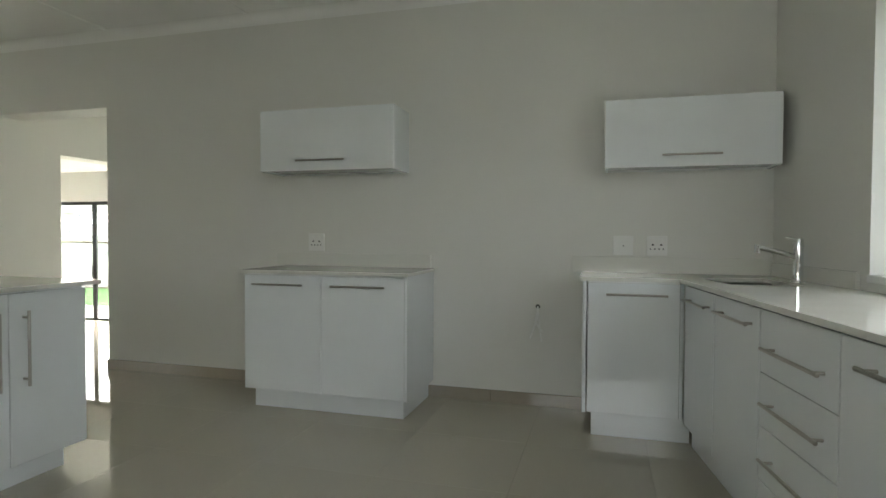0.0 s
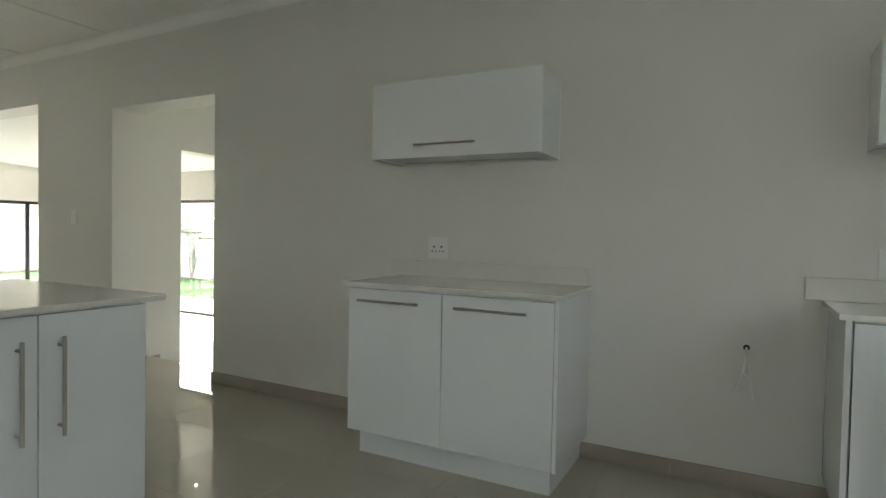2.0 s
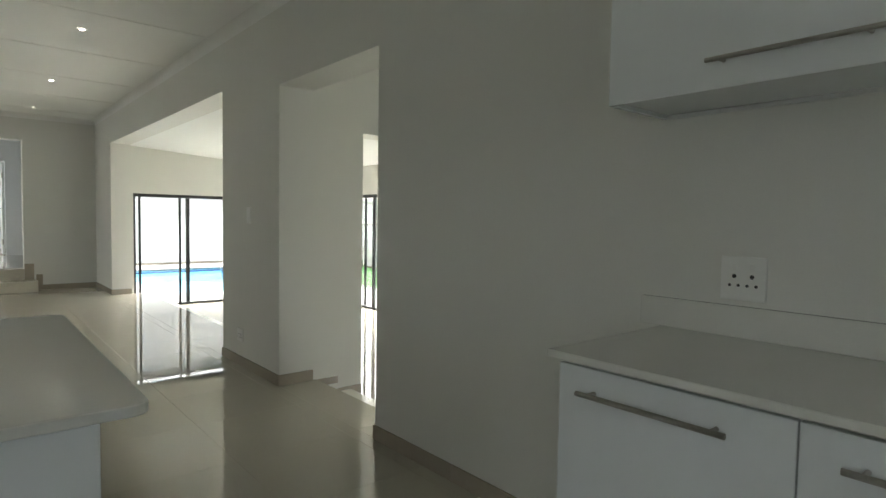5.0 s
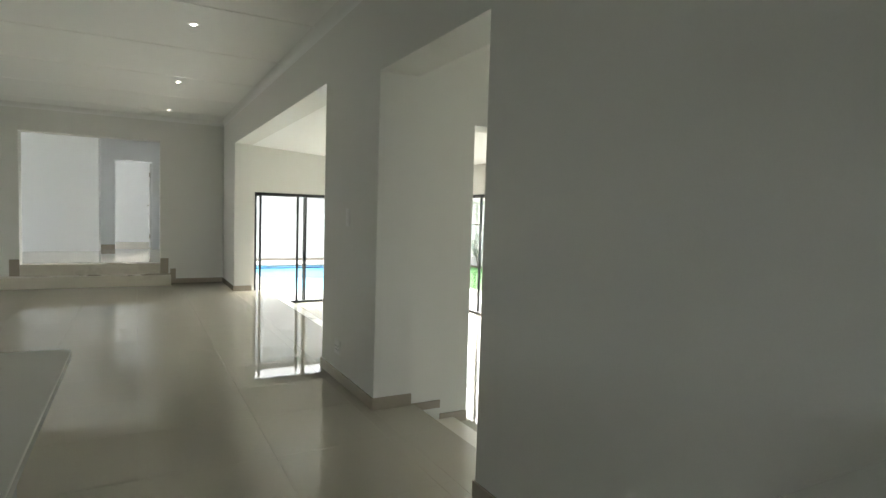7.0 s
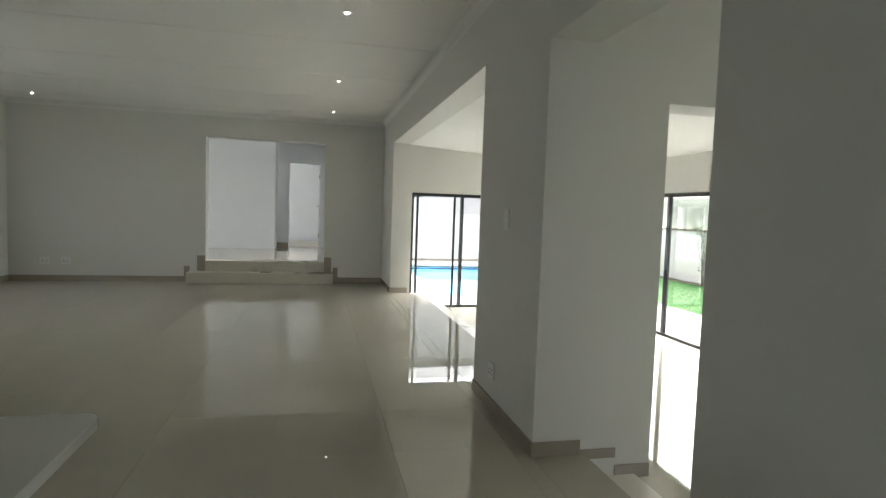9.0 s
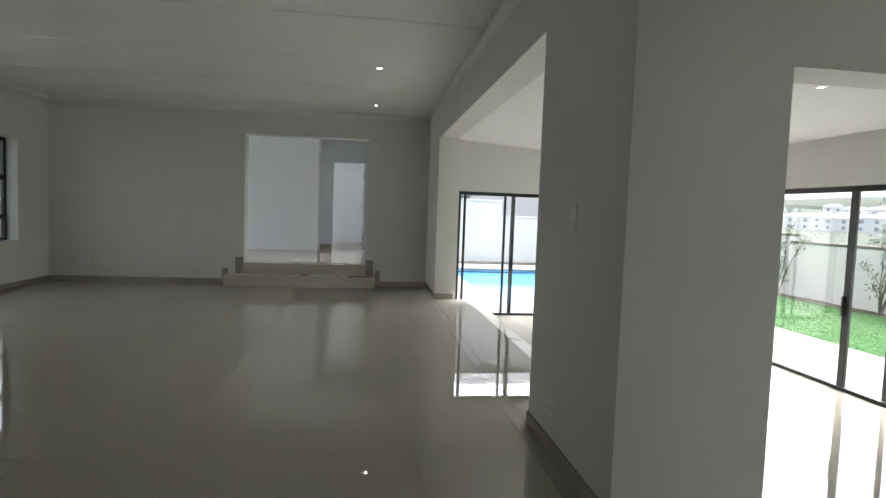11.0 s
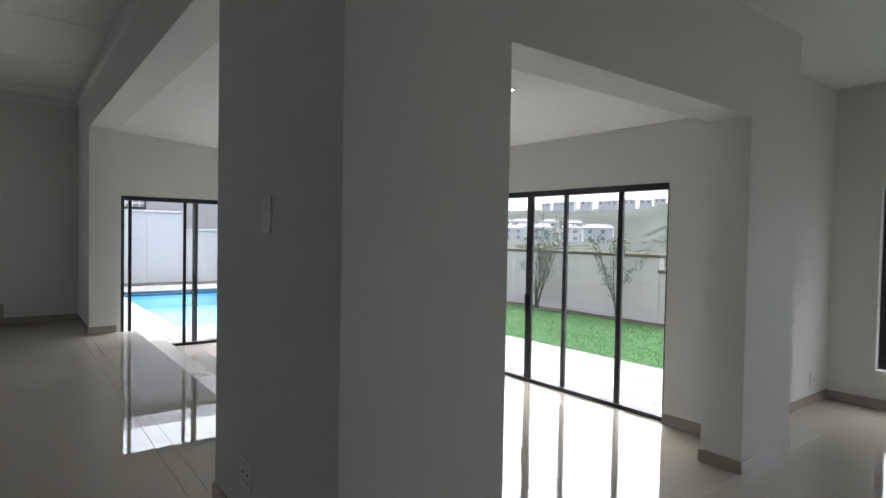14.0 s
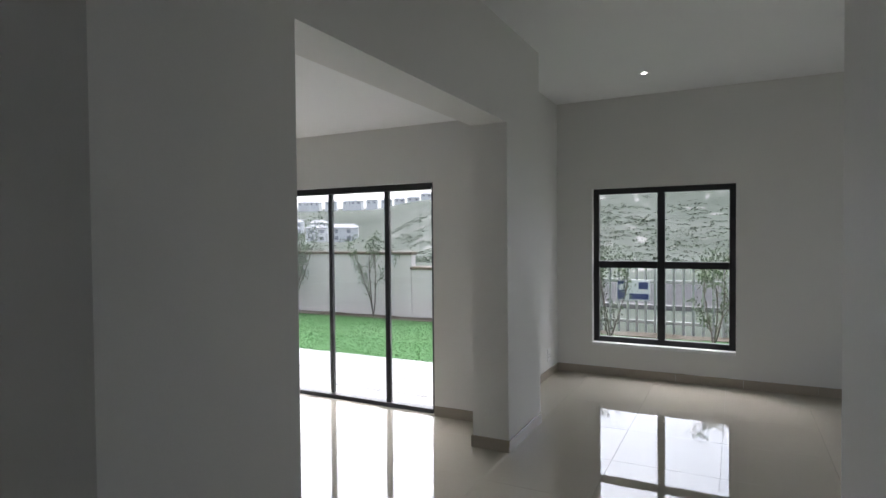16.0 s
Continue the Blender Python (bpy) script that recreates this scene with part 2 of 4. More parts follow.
# ---- the plan ----
WY = 4.04                       # kitchen and living side of the long inner wall
WT = 0.262                      # wall thickness
EAST, SOUTH, WEST = 2.45, -1.58, -11.52
TURN = radians(8.0)             # the sink wall stands a little off square
RUN_X, RUN_Y = 1.043, 3.555      # inner corner of the cabinet fronts
RUN = Matrix.Translation((RUN_X, RUN_Y, 0)) @ Matrix.Rotation(TURN, 4, "Z") @ Matrix.Translation((-RUN_X, -RUN_Y, 0))
RUN_WALL = RUN_X + 0.6           # face of the sink wall before it is turned
LOW = -0.25                     # floor of the two lower rooms
UP = 0.33                       # floor of the passage past the far steps
CEIL, CEIL_SUN, CEIL_DIN = 2.715, 2.14, 2.515
OP = (-4.465, -3.235, 2.115)     # narrow opening: x, x, head
WO = (-10.295, -5.588, 2.248)      # wide opening
SO = (4.852, 6.825, 1.89)      # opening between the lower rooms: y, y, head
SOX = (-4.925, -4.672)
NSUN, WSUN, NDIN = 7.29, -10.42, 9.20
GROUND = -0.40
JOG, BACK = 7.50, -5.02        # end of the pier wall, face of the wall set back behind it

cut_wall("wall_north", "x", WEST - 0.25, EAST + 0.25, WY, WY + WT, -0.6, 2.9,
         [(WO[0], WO[1], -0.6, WO[2]), (OP[0], OP[1], -0.6, OP[2])], "long pale grey painted inner wall with two openings")
cut_wall("wall_west", "y", SOUTH - 0.25, WY, WEST - 0.25, WEST, -0.6, 2.9, [(1.205, 3.072, -0.6, 2.315)], "pale grey painted end wall with a stepped opening")
# the second and third holes are unseen, added to let light in
cut_wall("wall_south", "x", WEST - 0.25, EAST + 0.25, SOUTH - 0.25, SOUTH, -0.6, 2.9,
         [(-10.79, -9.87, 0.62, 2.0), (-9.1, -7.2, 0.14, 2.1), (-0.5, 1.5, 0.95, 2.1)], "pale grey painted outer wall with a window and two added openings for light")
cut_wall("wall_east", "y", SOUTH - 0.5, WY + 0.4, RUN_WALL, RUN_WALL + 0.25, -0.6, 2.9, [(1.0, RUN_Y - 0.52, 0.94, 2.15)], "pale grey painted kitchen wall with a window over the sink").matrix_basis = RUN
cut_wall("wall_between_lower_rooms", "y", WY + WT, JOG, SOX[0], SOX[1], -0.6, 2.62, [(SO[0], SO[1], -0.6, SO[2])], "pale grey painted pier wall with a wide opening")
cut_wall("wall_set_back", "y", NSUN + WT, NDIN, BACK - 0.23, BACK, -0.6, 2.62, [], "pale grey painted wall beside the dining window")
cut_wall("wall_sunroom_north", "x", WSUN - 0.25, SOX[0], NSUN, NSUN + WT, -0.6, 2.62, [(-9.6, -5.465, -0.6, 1.585)], "pale grey painted wall round the garden sliding door")
cut_wall("wall_sunroom_west", "y", WY + WT, NSUN, WSUN - 0.25, WSUN, -0.6, 2.62, [(4.36, 7.16, -0.6, 1.53)], "pale grey painted wall round the pool sliding door")
cut_wall("wall_dining_north", "x", BACK - 0.23, -0.75, NDIN, NDIN + 0.25, -0.6, 2.62, [(-4.66, -3.36, 0.065, 1.625)], "pale grey painted wall with a four-pane window")
# unseen opening added to light the dining room from the east
cut_wall("wall_dining_east", "y", WY + WT, NDIN, -1.0, -0.75, -0.6, 2.62, [(6.3, 8.0, LOW, 2.0)], "pale grey painted wall with an added opening for light")

# passage past the far steps
cut_wall("wall_passage_panel", "y", -1.81, 2.07, -14.7, -14.45, UP, 2.9, [], "white painted passage wall", M_WHITEPAINT)
cut_wall("wall_passage_end", "y", 2.07, 3.30, -15.3, -15.15, UP, 2.9, [(2.33, 3.03, UP, 2.22)], "white painted passage end with a doorway", M_WHITEPAINT)
cut_wall("wall_passage_side", "y", 2.0, 2.07, -15.15, -14.7, UP, 2.9, [], "white painted return of the passage wall", M_WHITEPAINT)
# its opening is unseen, added to brighten the passage
cut_wall("wall_passage_north", "x", -18.0, WEST - 0.25, 3.30, 3.5, UP, 2.9, [(-13.6, -12.4, 0.9, 2.3)], "white painted passage side wall", M_WHITEPAINT)
cut_wall("wall_passage_south", "x", -14.45, WEST - 0.25, -1.81, -1.61, UP, 2.9, [(-14.3, -11.8, 0.45, 2.6)], "white painted passage wall with a window", M_WHITEPAINT)
cut_wall("wall_bedroom_west", "y", 0.5, 3.5, -18.25, -18.0, UP, 2.9, [(0.7, 2.1, 0.5, 2.5)], "white painted room wall", M_WHITEPAINT)
cut_wall("wall_bedroom_south", "x", -18.0, -15.3, 0.3, 0.5, UP, 2.9, [(-17.8, -15.5, 0.5, 2.6)], "white painted room wall with a window", M_WHITEPAINT)


def slab(name, x0, x1, y0, y1, z0, z1, mat, label, category):
    bm = bmesh.new()
    box(bm, x0, x1, y0, y1, z0, z1)
    return structure(name, bm, mat, label, category)


# ceilings with cover strips over the board joints
def ceiling(name, x0, x1, y0, y1, z, label, strips=()):
    bm = bmesh.new()
    box(bm, x0, x1, y0, y1, z, z + 0.2)
    for s in strips:
        box(bm, s - 0.018, s + 0.018, y0 + 0.05, y1 - 0.05, z - 0.004, z + 0.01)
    return structure(name, bm, M_CEIL, label, "ceiling")


ceiling("ceiling_living", WEST, EAST, SOUTH, WY, CEIL, "white board ceiling with thin cover strips", [-10.9 + 1.285 * i for i in range(10)])
bm = bmesh.new()
SUN_S, SUN_N = 2.252, 2.04
v = [bm.verts.new(p) for p in ((WSUN, WY + WT, SUN_S), (SOX[0], WY + WT, SUN_S), (SOX[0], NSUN, SUN_N), (WSUN, NSUN, SUN_N))]
u = [bm.verts.new((q.co.x, q.co.y, 2.5)) for q in v]
bm.faces.new(v[::-1])
bm.faces.new(u)
for i in range(4):
    bm.faces.new((v[i], v[(i + 1) % 4], u[(i + 1) % 4], u[i]))
structure("ceiling_sunroom", bm, M_CEIL, "white gently sloping sunroom ceiling", "ceiling")
ceiling("ceiling_dining", BACK, -1.0, JOG, NDIN, CEIL_DIN, "white dining ceiling")
ceiling("ceiling_dining_near", SOX[1], -1.0, WY + WT, JOG, CEIL_DIN, "white dining ceiling")
ceiling("ceiling_passage", -18.0, WEST - 0.25, -1.81, 3.5, 2.72, "white passage ceiling")
slab("roof", -18.6, EAST + 0.6, -2.3, WY + WT, 2.92, 3.05, M_ROOF, "flat grey roof over the house", "roof")


def cornice(name, a, b, z, inward, size=0.075):
    """A cove moulding from plan point a to b, under the ceiling; inward points into the room."""
    za, zb = z if isinstance(z, tuple) else (z, z)
    a, b, n = Vector((*a, za)), Vector((*b, zb)), Vector((*inward, 0))
    bm = bmesh.new()
    prof = [(0, -size)] + [(size - size * math.cos(t), -size + size * math.sin(t)) for t in (0.2, 0.4, 0.6, 0.8, 1.0, 1.2, 1.4)] + [(size, -0.0005), (size, 0.002), (0, 0.002)]
    ends = [[bm.verts.new(p + n * u + Vector((0, 0, w))) for u, w in prof] for p in (a, b)]
    k = len(prof)
    for i in range(k):
        bm.faces.new((ends[0][i], ends[0][(i + 1) % k], ends[1][(i + 1) % k], ends[1][i]))
    bm.faces.new(ends[0][::-1])
    bm.faces.new(ends[1])
    bmesh.ops.recalc_face_normals(bm, faces=bm.faces[:])
    return structure(name, bm, M_CORNICE, "white coved cornice", "cornice")


cornice("trim_cornice_north", (WEST, WY), (EAST, WY), CEIL, (0, -1))
cornice("trim_cornice_west", (WEST, SOUTH), (WEST, WY), CEIL, (1, 0))
cornice("trim_cornice_south", (WEST, SOUTH), (EAST, SOUTH), CEIL, (0, 1))
cornice("trim_cornice_east", (RUN_WALL, SOUTH - 0.4), (RUN_WALL, WY + 0.05), CEIL, (-1, 0)).matrix_basis = RUN

# floors: grout beds, the tiles are laid at the end of the file
floor_up = slab("floor", WEST, EAST, SOUTH, WY, -0.6, -0.004, M_GROUT, "upper floor of large polished beige porcelain tiles", "floor")
NOSE_WO, NOSE_OP = 4.50, 4.33
landing_wo = slab("floor_wide_opening", WO[0], WO[1], WY, NOSE_WO, -0.6, -0.004, M_GROUT, "tiled edge of the upper floor in the wide opening", "floor")
landing_op = slab("floor_narrow_opening", OP[0], OP[1], WY, NOSE_OP, -0.6, -0.004, M_GROUT, "tiled edge of the upper floor in the narrow opening", "floor")
floor_sun = slab("floor_sunroom", WSUN - 0.25, SOX[1], WY + WT, NSUN + WT, -0.6, LOW - 0.004, M_GROUT, "lower sunroom floor of polished beige porcelain tiles", "floor")
floor_back = slab("floor_dining_corner", BACK, SOX[1], JOG, NDIN, -0.6, LOW - 0.004, M_GROUT, "lower dining floor beside the window", "floor")
floor_din = slab("floor_dining", SOX[1], -1.0, WY + WT, NDIN, -0.6, LOW - 0.004, M_GROUT, "lower dining floor of polished beige porcelain tiles", "floor")
floor_far = slab("floor_passage", -18.0, WEST - 0.25, -1.81, 3.3, 0.0, UP - 0.004, M_GROUT, "raised passage floor of polished beige tiles", "floor")
floor_sill = slab("floor_far_opening", WEST - 0.25, WEST - 0.003, 1.205, 3.072, 0.0, UP, M_STEP, "tiled top step in the far opening", "floor")


def step(name, x0, x1, y0, y1, z0, z1, label):
    bm = bmesh.new()
    soft_box(bm, x0, x1, y0, y1, z0, z1, 0.006, 2)
    return structure(name, bm, M_STEP, label, "step")


step("step_far", WEST + 0.001, WEST + 0.29, 0.97, 3.22, 0.0, 0.165, "low tiled step up to the passage")
step("step_narrow", OP[0] + 0.001, OP[1] - 0.001, NOSE_OP + 0.001, NOSE_OP + 0.30, LOW, LOW / 2, "polished tile step down to the dining room")
step("step_wide", WO[0] + 0.001, WO[1] - 0.001, NOSE_WO + 0.001, NOSE_WO + 0.30, LOW, LOW / 2, "polished tile step down to the sunroom")


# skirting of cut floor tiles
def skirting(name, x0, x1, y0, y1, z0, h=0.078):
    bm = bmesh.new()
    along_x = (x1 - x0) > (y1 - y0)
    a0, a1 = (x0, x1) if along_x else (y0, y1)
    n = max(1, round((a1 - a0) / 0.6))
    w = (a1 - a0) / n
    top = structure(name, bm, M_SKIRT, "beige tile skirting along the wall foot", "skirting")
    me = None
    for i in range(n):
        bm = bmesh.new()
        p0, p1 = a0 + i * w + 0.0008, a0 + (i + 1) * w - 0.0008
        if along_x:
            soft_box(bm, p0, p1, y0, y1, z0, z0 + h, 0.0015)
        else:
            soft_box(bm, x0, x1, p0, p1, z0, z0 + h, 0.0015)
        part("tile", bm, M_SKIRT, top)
    return top


T = 0.011
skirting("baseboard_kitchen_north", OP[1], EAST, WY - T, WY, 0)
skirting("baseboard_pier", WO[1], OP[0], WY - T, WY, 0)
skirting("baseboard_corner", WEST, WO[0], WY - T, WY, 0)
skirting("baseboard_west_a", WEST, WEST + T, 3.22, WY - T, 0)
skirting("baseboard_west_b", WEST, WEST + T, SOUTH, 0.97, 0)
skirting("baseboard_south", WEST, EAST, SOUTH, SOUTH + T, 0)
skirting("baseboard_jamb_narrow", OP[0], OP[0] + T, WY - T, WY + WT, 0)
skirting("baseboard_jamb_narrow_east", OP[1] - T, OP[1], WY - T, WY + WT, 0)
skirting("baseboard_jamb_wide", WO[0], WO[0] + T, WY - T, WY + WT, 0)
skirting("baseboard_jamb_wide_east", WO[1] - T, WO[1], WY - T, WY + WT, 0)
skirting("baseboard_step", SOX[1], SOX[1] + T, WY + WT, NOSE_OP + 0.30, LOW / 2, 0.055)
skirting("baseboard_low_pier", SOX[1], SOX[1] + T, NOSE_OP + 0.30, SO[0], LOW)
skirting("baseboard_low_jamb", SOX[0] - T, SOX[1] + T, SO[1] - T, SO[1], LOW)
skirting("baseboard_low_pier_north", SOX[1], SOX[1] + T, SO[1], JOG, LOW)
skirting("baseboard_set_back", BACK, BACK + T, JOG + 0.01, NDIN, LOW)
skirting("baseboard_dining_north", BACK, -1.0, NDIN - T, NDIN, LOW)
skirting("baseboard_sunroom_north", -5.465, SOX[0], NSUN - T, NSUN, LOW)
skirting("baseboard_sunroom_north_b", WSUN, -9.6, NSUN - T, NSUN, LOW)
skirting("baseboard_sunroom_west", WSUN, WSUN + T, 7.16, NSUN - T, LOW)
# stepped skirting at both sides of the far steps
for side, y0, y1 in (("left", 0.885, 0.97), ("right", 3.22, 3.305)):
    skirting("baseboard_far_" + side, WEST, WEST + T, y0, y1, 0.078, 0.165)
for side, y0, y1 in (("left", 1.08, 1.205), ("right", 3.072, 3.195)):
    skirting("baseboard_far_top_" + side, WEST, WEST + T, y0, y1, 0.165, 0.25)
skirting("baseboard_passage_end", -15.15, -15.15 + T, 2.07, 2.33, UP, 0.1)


# ---- windows and sliding doors ----
def frame_bars(parent, axis, plane, depth, bars, name="frame"):
    """Bars (a0, a1, z0, z1) in the plane of a wall that runs along axis."""
    for a0, a1, z0, z1 in bars:
        bm = bmesh.new()
        if axis == "x":
            soft_box(bm, a0, a1, plane - depth / 2, plane + depth / 2, z0, z1, 0.003)
        else:
            soft_box(bm, plane - depth / 2, plane + depth / 2, a0, a1, z0, z1, 0.003)
        part(name, bm, M_ALU, parent)


def pane(parent, axis, plane, a0, a1, z0, z1):
    bm = bmesh.new()
    if axis == "x":
        box(bm, a0, a1, plane - 0.003, plane + 0.003, z0, z1)
    else:
        box(bm, plane - 0.003, plane + 0.003, a0, a1, z0, z1)
    ob = part("pane", bm, M_GLASS, parent)
    ob.visible_shadow = False
    return ob


def window(name, axis, plane, a0, a1, z0, z1, posts, rails, label, inner, w=0.05):
    """posts and rails: centre lines of the middle bars. inner: (b0, b1) depth of the sill board."""
    top = tagged(new(name), label, "window", kind="structure")
    frame_bars(top, axis, plane, 0.055, [(a0, a0 + w, z0, z1), (a1 - w, a1, z0, z1), (a0 + w, a1 - w, z0, z0 + w), (a0 + w, a1 - w, z1 - w, z1)], "window_frame")
    cols, rows = [a0 + w, *posts, a1 - w], [z0 + w, *rails, z1 - w]
    h = w * 0.62
    frame_bars(top, axis, plane, 0.05, [(p - h, p + h, z0 + w, z1 - w) for p in posts], "mullion")
    for r in rails:
        for i in range(len(cols) - 1):
            c0, c1 = cols[i] + (h if i else 0), cols[i + 1] - (h if i < len(cols) - 2 else 0)
            frame_bars(top, axis, plane, 0.05, [(c0, c1, r - h, r + h)], "transom")
    for i in range(len(cols) - 1):
        for j in range(len(rows) - 1):
            pane(top, axis, plane, cols[i] - 0.005, cols[i + 1] + 0.005, rows[j] - 0.005, rows[j + 1] + 0.005)
    bm = bmesh.new()
    if axis == "x":
        soft_box(bm, a0 - 0.0, a1 + 0.0, inner[0], inner[1], z0 - 0.03, z0 + 0.004, 0.003)
    else:
        soft_box(bm, inner[0], inner[1], a0, a1, z0 - 0.03, z0 + 0.004, 0.003)
    part("window_sill", bm, M_SILL, top, "white painted sill")
    return top


window("window_1", "x", NDIN + 0.10, -4.66, -3.36, 0.07, 1.625, [-4.01], [0.86], "black aluminium four-pane window in the dining wall", (NDIN - 0.012, NDIN + 0.07), 0.055)
window("window_2", "x", SOUTH - 0.17, -10.79, -9.87, 0.625, 2.0, [], [0.95, 1.475], "black aluminium three-pane window in the living room", (SOUTH - 0.14, SOUTH + 0.01), 0.05)
window("window_3", "y", RUN_WALL + 0.17, 1.0, RUN_Y - 0.52, 0.945, 2.15, [2.0], [], "aluminium kitchen window over the sink", (RUN_WALL - 0.012, RUN_WALL + 0.14), 0.05).matrix_basis = RUN
# windows 4 to 7 are unseen, added only as openings for light
window("window_6_added", "x", SOUTH - 0.17, -0.5, 1.5, 0.955, 2.1, [0.5], [], "unseen black aluminium kitchen window added to let in light", (SOUTH - 0.14, SOUTH + 0.01), 0.05)
window("window_7_added", "x", 3.42, -13.6, -12.4, 0.905, 2.3, [-13.0], [], "unseen black aluminium passage window added to let in light", (3.29, 3.38), 0.05)
window("window_5_added", "x", SOUTH - 0.17, -9.1, -7.2, 0.145, 2.1, [-8.15], [], "unseen two-pane black aluminium living room window added to let in light", (SOUTH - 0.14, SOUTH + 0.01), 0.05)
window("window_4_added", "y", -0.88, 6.3, 8.0, LOW + 0.005, 2.0, [7.15], [], "unseen tall aluminium side window added to light the dining room", (-1.01, -0.91), 0.05)



def slider(name, axis, plane, a0, a1, z0, z1, stiles, label):
    """A sliding door; stiles: (centre, width, shift out of the plane)."""
    top = tagged(new(name), label, "sliding door", kind="structure")
    w = 0.05
    frame_bars(top, axis, plane, 0.09, [(a0, a0 + w * 0.8, z0, z1), (a1 - w * 0.8, a1, z0, z1), (a0 + w * 0.8, a1 - w * 0.8, z1 - w, z1), (a0 + w * 0.8, a1 - w * 0.8, z0 - 0.02, z0 + 0.03)], "door_frame")
    for c, sw, sh in stiles:
        frame_bars(top, axis, plane + sh, 0.032, [(c - sw / 2, c + sw / 2, z0 + 0.03, z1 - w)], "stile")
    return top, w


sd, w = slider("door_1", "x", NSUN + 0.09, -9.6, -5.465, LOW, 1.585,
               [(-5.93, 0.045, -0.02), (-6.545, 0.04, 0.02), (-6.95, 0.075, -0.02), (-8.29, 0.075, -0.02), (-8.6, 0.04, 0.02)], "black aluminium sliding door onto the lawn")
pane(sd, "x", NSUN + 0.11, -9.56, -6.95, LOW + 0.03, 1.54)
pane(sd, "x", NSUN + 0.07, -6.95, -5.505, LOW + 0.03, 1.54)
bm = bmesh.new()
soft_box(bm, -6.985, -6.955, NSUN + 0.035, NSUN + 0.055, 0.42, 0.60, 0.006, 2)
part("door_handle", bm, M_ALU, sd, "black lever plate handle")
bm = bmesh.new()
soft_box(bm, -8.305, -8.275, NSUN + 0.035, NSUN + 0.055, 0.42, 0.60, 0.006, 2)
part("door_handle", bm, M_ALU, sd, "black lever plate handle")
sw_, w = slider("door_2", "y", WSUN - 0.09, 4.36, 7.16, LOW, 1.53, [(4.46, 0.035, 0.02), (5.05, 0.035, 0.02), (5.18, 0.06, -0.02), (6.31, 0.06, 0.02)], "black aluminium sliding door onto the pool terrace")
pane(sw_, "y", WSUN - 0.07, 4.40, 5.18, LOW + 0.03, 1.49)
pane(sw_, "y", WSUN - 0.11, 5.18, 7.12, LOW + 0.03, 1.49)
bm = bmesh.new()
soft_box(bm, WSUN - 0.055, WSUN - 0.035, 5.165, 5.195, 0.42, 0.60, 0.006, 2)
part("door_handle", bm, M_ALU, sw_, "black plate handle")
bm = bmesh.new()
soft_box(bm, WSUN - 0.054, WSUN - 0.03, 6.295, 6.325, 0.42, 0.60, 0.006, 2)
part("door_handle", bm, M_ALU, sw_, "black plate handle")

# open inner door at the end of the passage
door = tagged(new("door_3"), "white painted inner door standing open", "door", kind="structure")
bm = bmesh.new()
soft_box(bm, -15.95, -15.31, 2.985, 3.025, UP + 0.01, 2.19, 0.003)
part("door_leaf", bm, M_DOOR, door)
for z in (0.6, 1.95):
    bm = bmesh.new()
    rod(bm, (-15.30, 2.99, z - 0.05), (-15.30, 2.99, z + 0.05), 0.012)
    part("hinge", bm, M_STEEL, door)
bm = bmesh.new()
rod(bm, (-15.42, 2.985, 1.28), (-15.42, 2.94, 1.28), 0.01)
rod(bm, (-15.42, 2.945, 1.28), (-15.53, 2.945, 1.28), 0.009)
part("door_handle", bm, M_STEEL, door, "steel lever handle")


# ---- kitchen ----
def bar_handle(parent, a, b, out, r=0.0065):
    """A round bar from a to b on two posts; out points from the bar back to the door."""
    a, b, out = Vector(a), Vector(b), Vector(out)
    bm = bmesh.new()
    rod(bm, a, b, r, seg=12)
    d = (b - a).normalized() * 0.03
    for p in (a + d, b - d):
        rod(bm, p, p + out, r * 0.8, seg=10)
    return part("handle", bm, M_STEEL, parent, "brushed steel bar handle", smooth=False)


def panel(name, parent, x0, x1, y0, y1, z0, z1, mat, label="", r=0.0015):
    bm = bmesh.new()
    soft_box(bm, x0, x1, y0, y1, z0, z1, r)
    return part(name, bm, mat, parent, label)


BF = 3.49                        # front of the base doors on the north wall
PLINTH, TOP0, TOP1 = 0.118, 0.858, 0.878


def lp(name, parent, x0, x1, y0, y1, z0, z1, mat, label="", r=0.0015, o=(0, 0, 0)):
    return panel(name, parent, x0 - o[0], x1 - o[0], y0 - o[1], y1 - o[1], z0 - o[2], z1 - o[2], mat, label, r)


# two-door base cabinet
cab = thing("base_cabinet", (-1.03, 3.75, 0), "white gloss two-door base cabinet against the grey wall", "cabinet", "kitchen base cabinets")
o = (-1.03, 3.75, 0)
lp("body", cab, -1.573, -0.4945, BF + 0.022, WY, PLINTH, TOP0 - 0.002, M_CARCASS, "", 0.001, o)
lp("side_panel", cab, -0.493, -0.476, BF + 0.004, WY, PLINTH - 0.005, TOP0 - 0.002, M_GLOSS, "", 0.001, o)
lp("plinth", cab, -1.52, -0.508, BF + 0.035, WY, 0, PLINTH - 0.006, M_GLOSS, "white recessed plinth", 0.001, o)
for x0, x1 in ((-1.575, -1.0365), (-1.0335, -0.495)):
    d = lp("door", cab, x0, x1, BF, BF + 0.018, PLINTH, TOP0 - 0.012, M_GLOSS, "", 0.0015, o)
    c = (x0 + x1) / 2 - 0.02
    bar_handle(d, (c - 0.175 - o[0], BF - 0.032 - o[1], 0.789), (c + 0.175 - o[0], BF - 0.032 - o[1], 0.789), (0, 0.033, 0))
top = thing("worktop", (-1.0, 3.75, TOP0), "pale quartz worktop with a low upstand", "worktop", "kitchen worktops")
o2 = (-1.0, 3.75, TOP0)
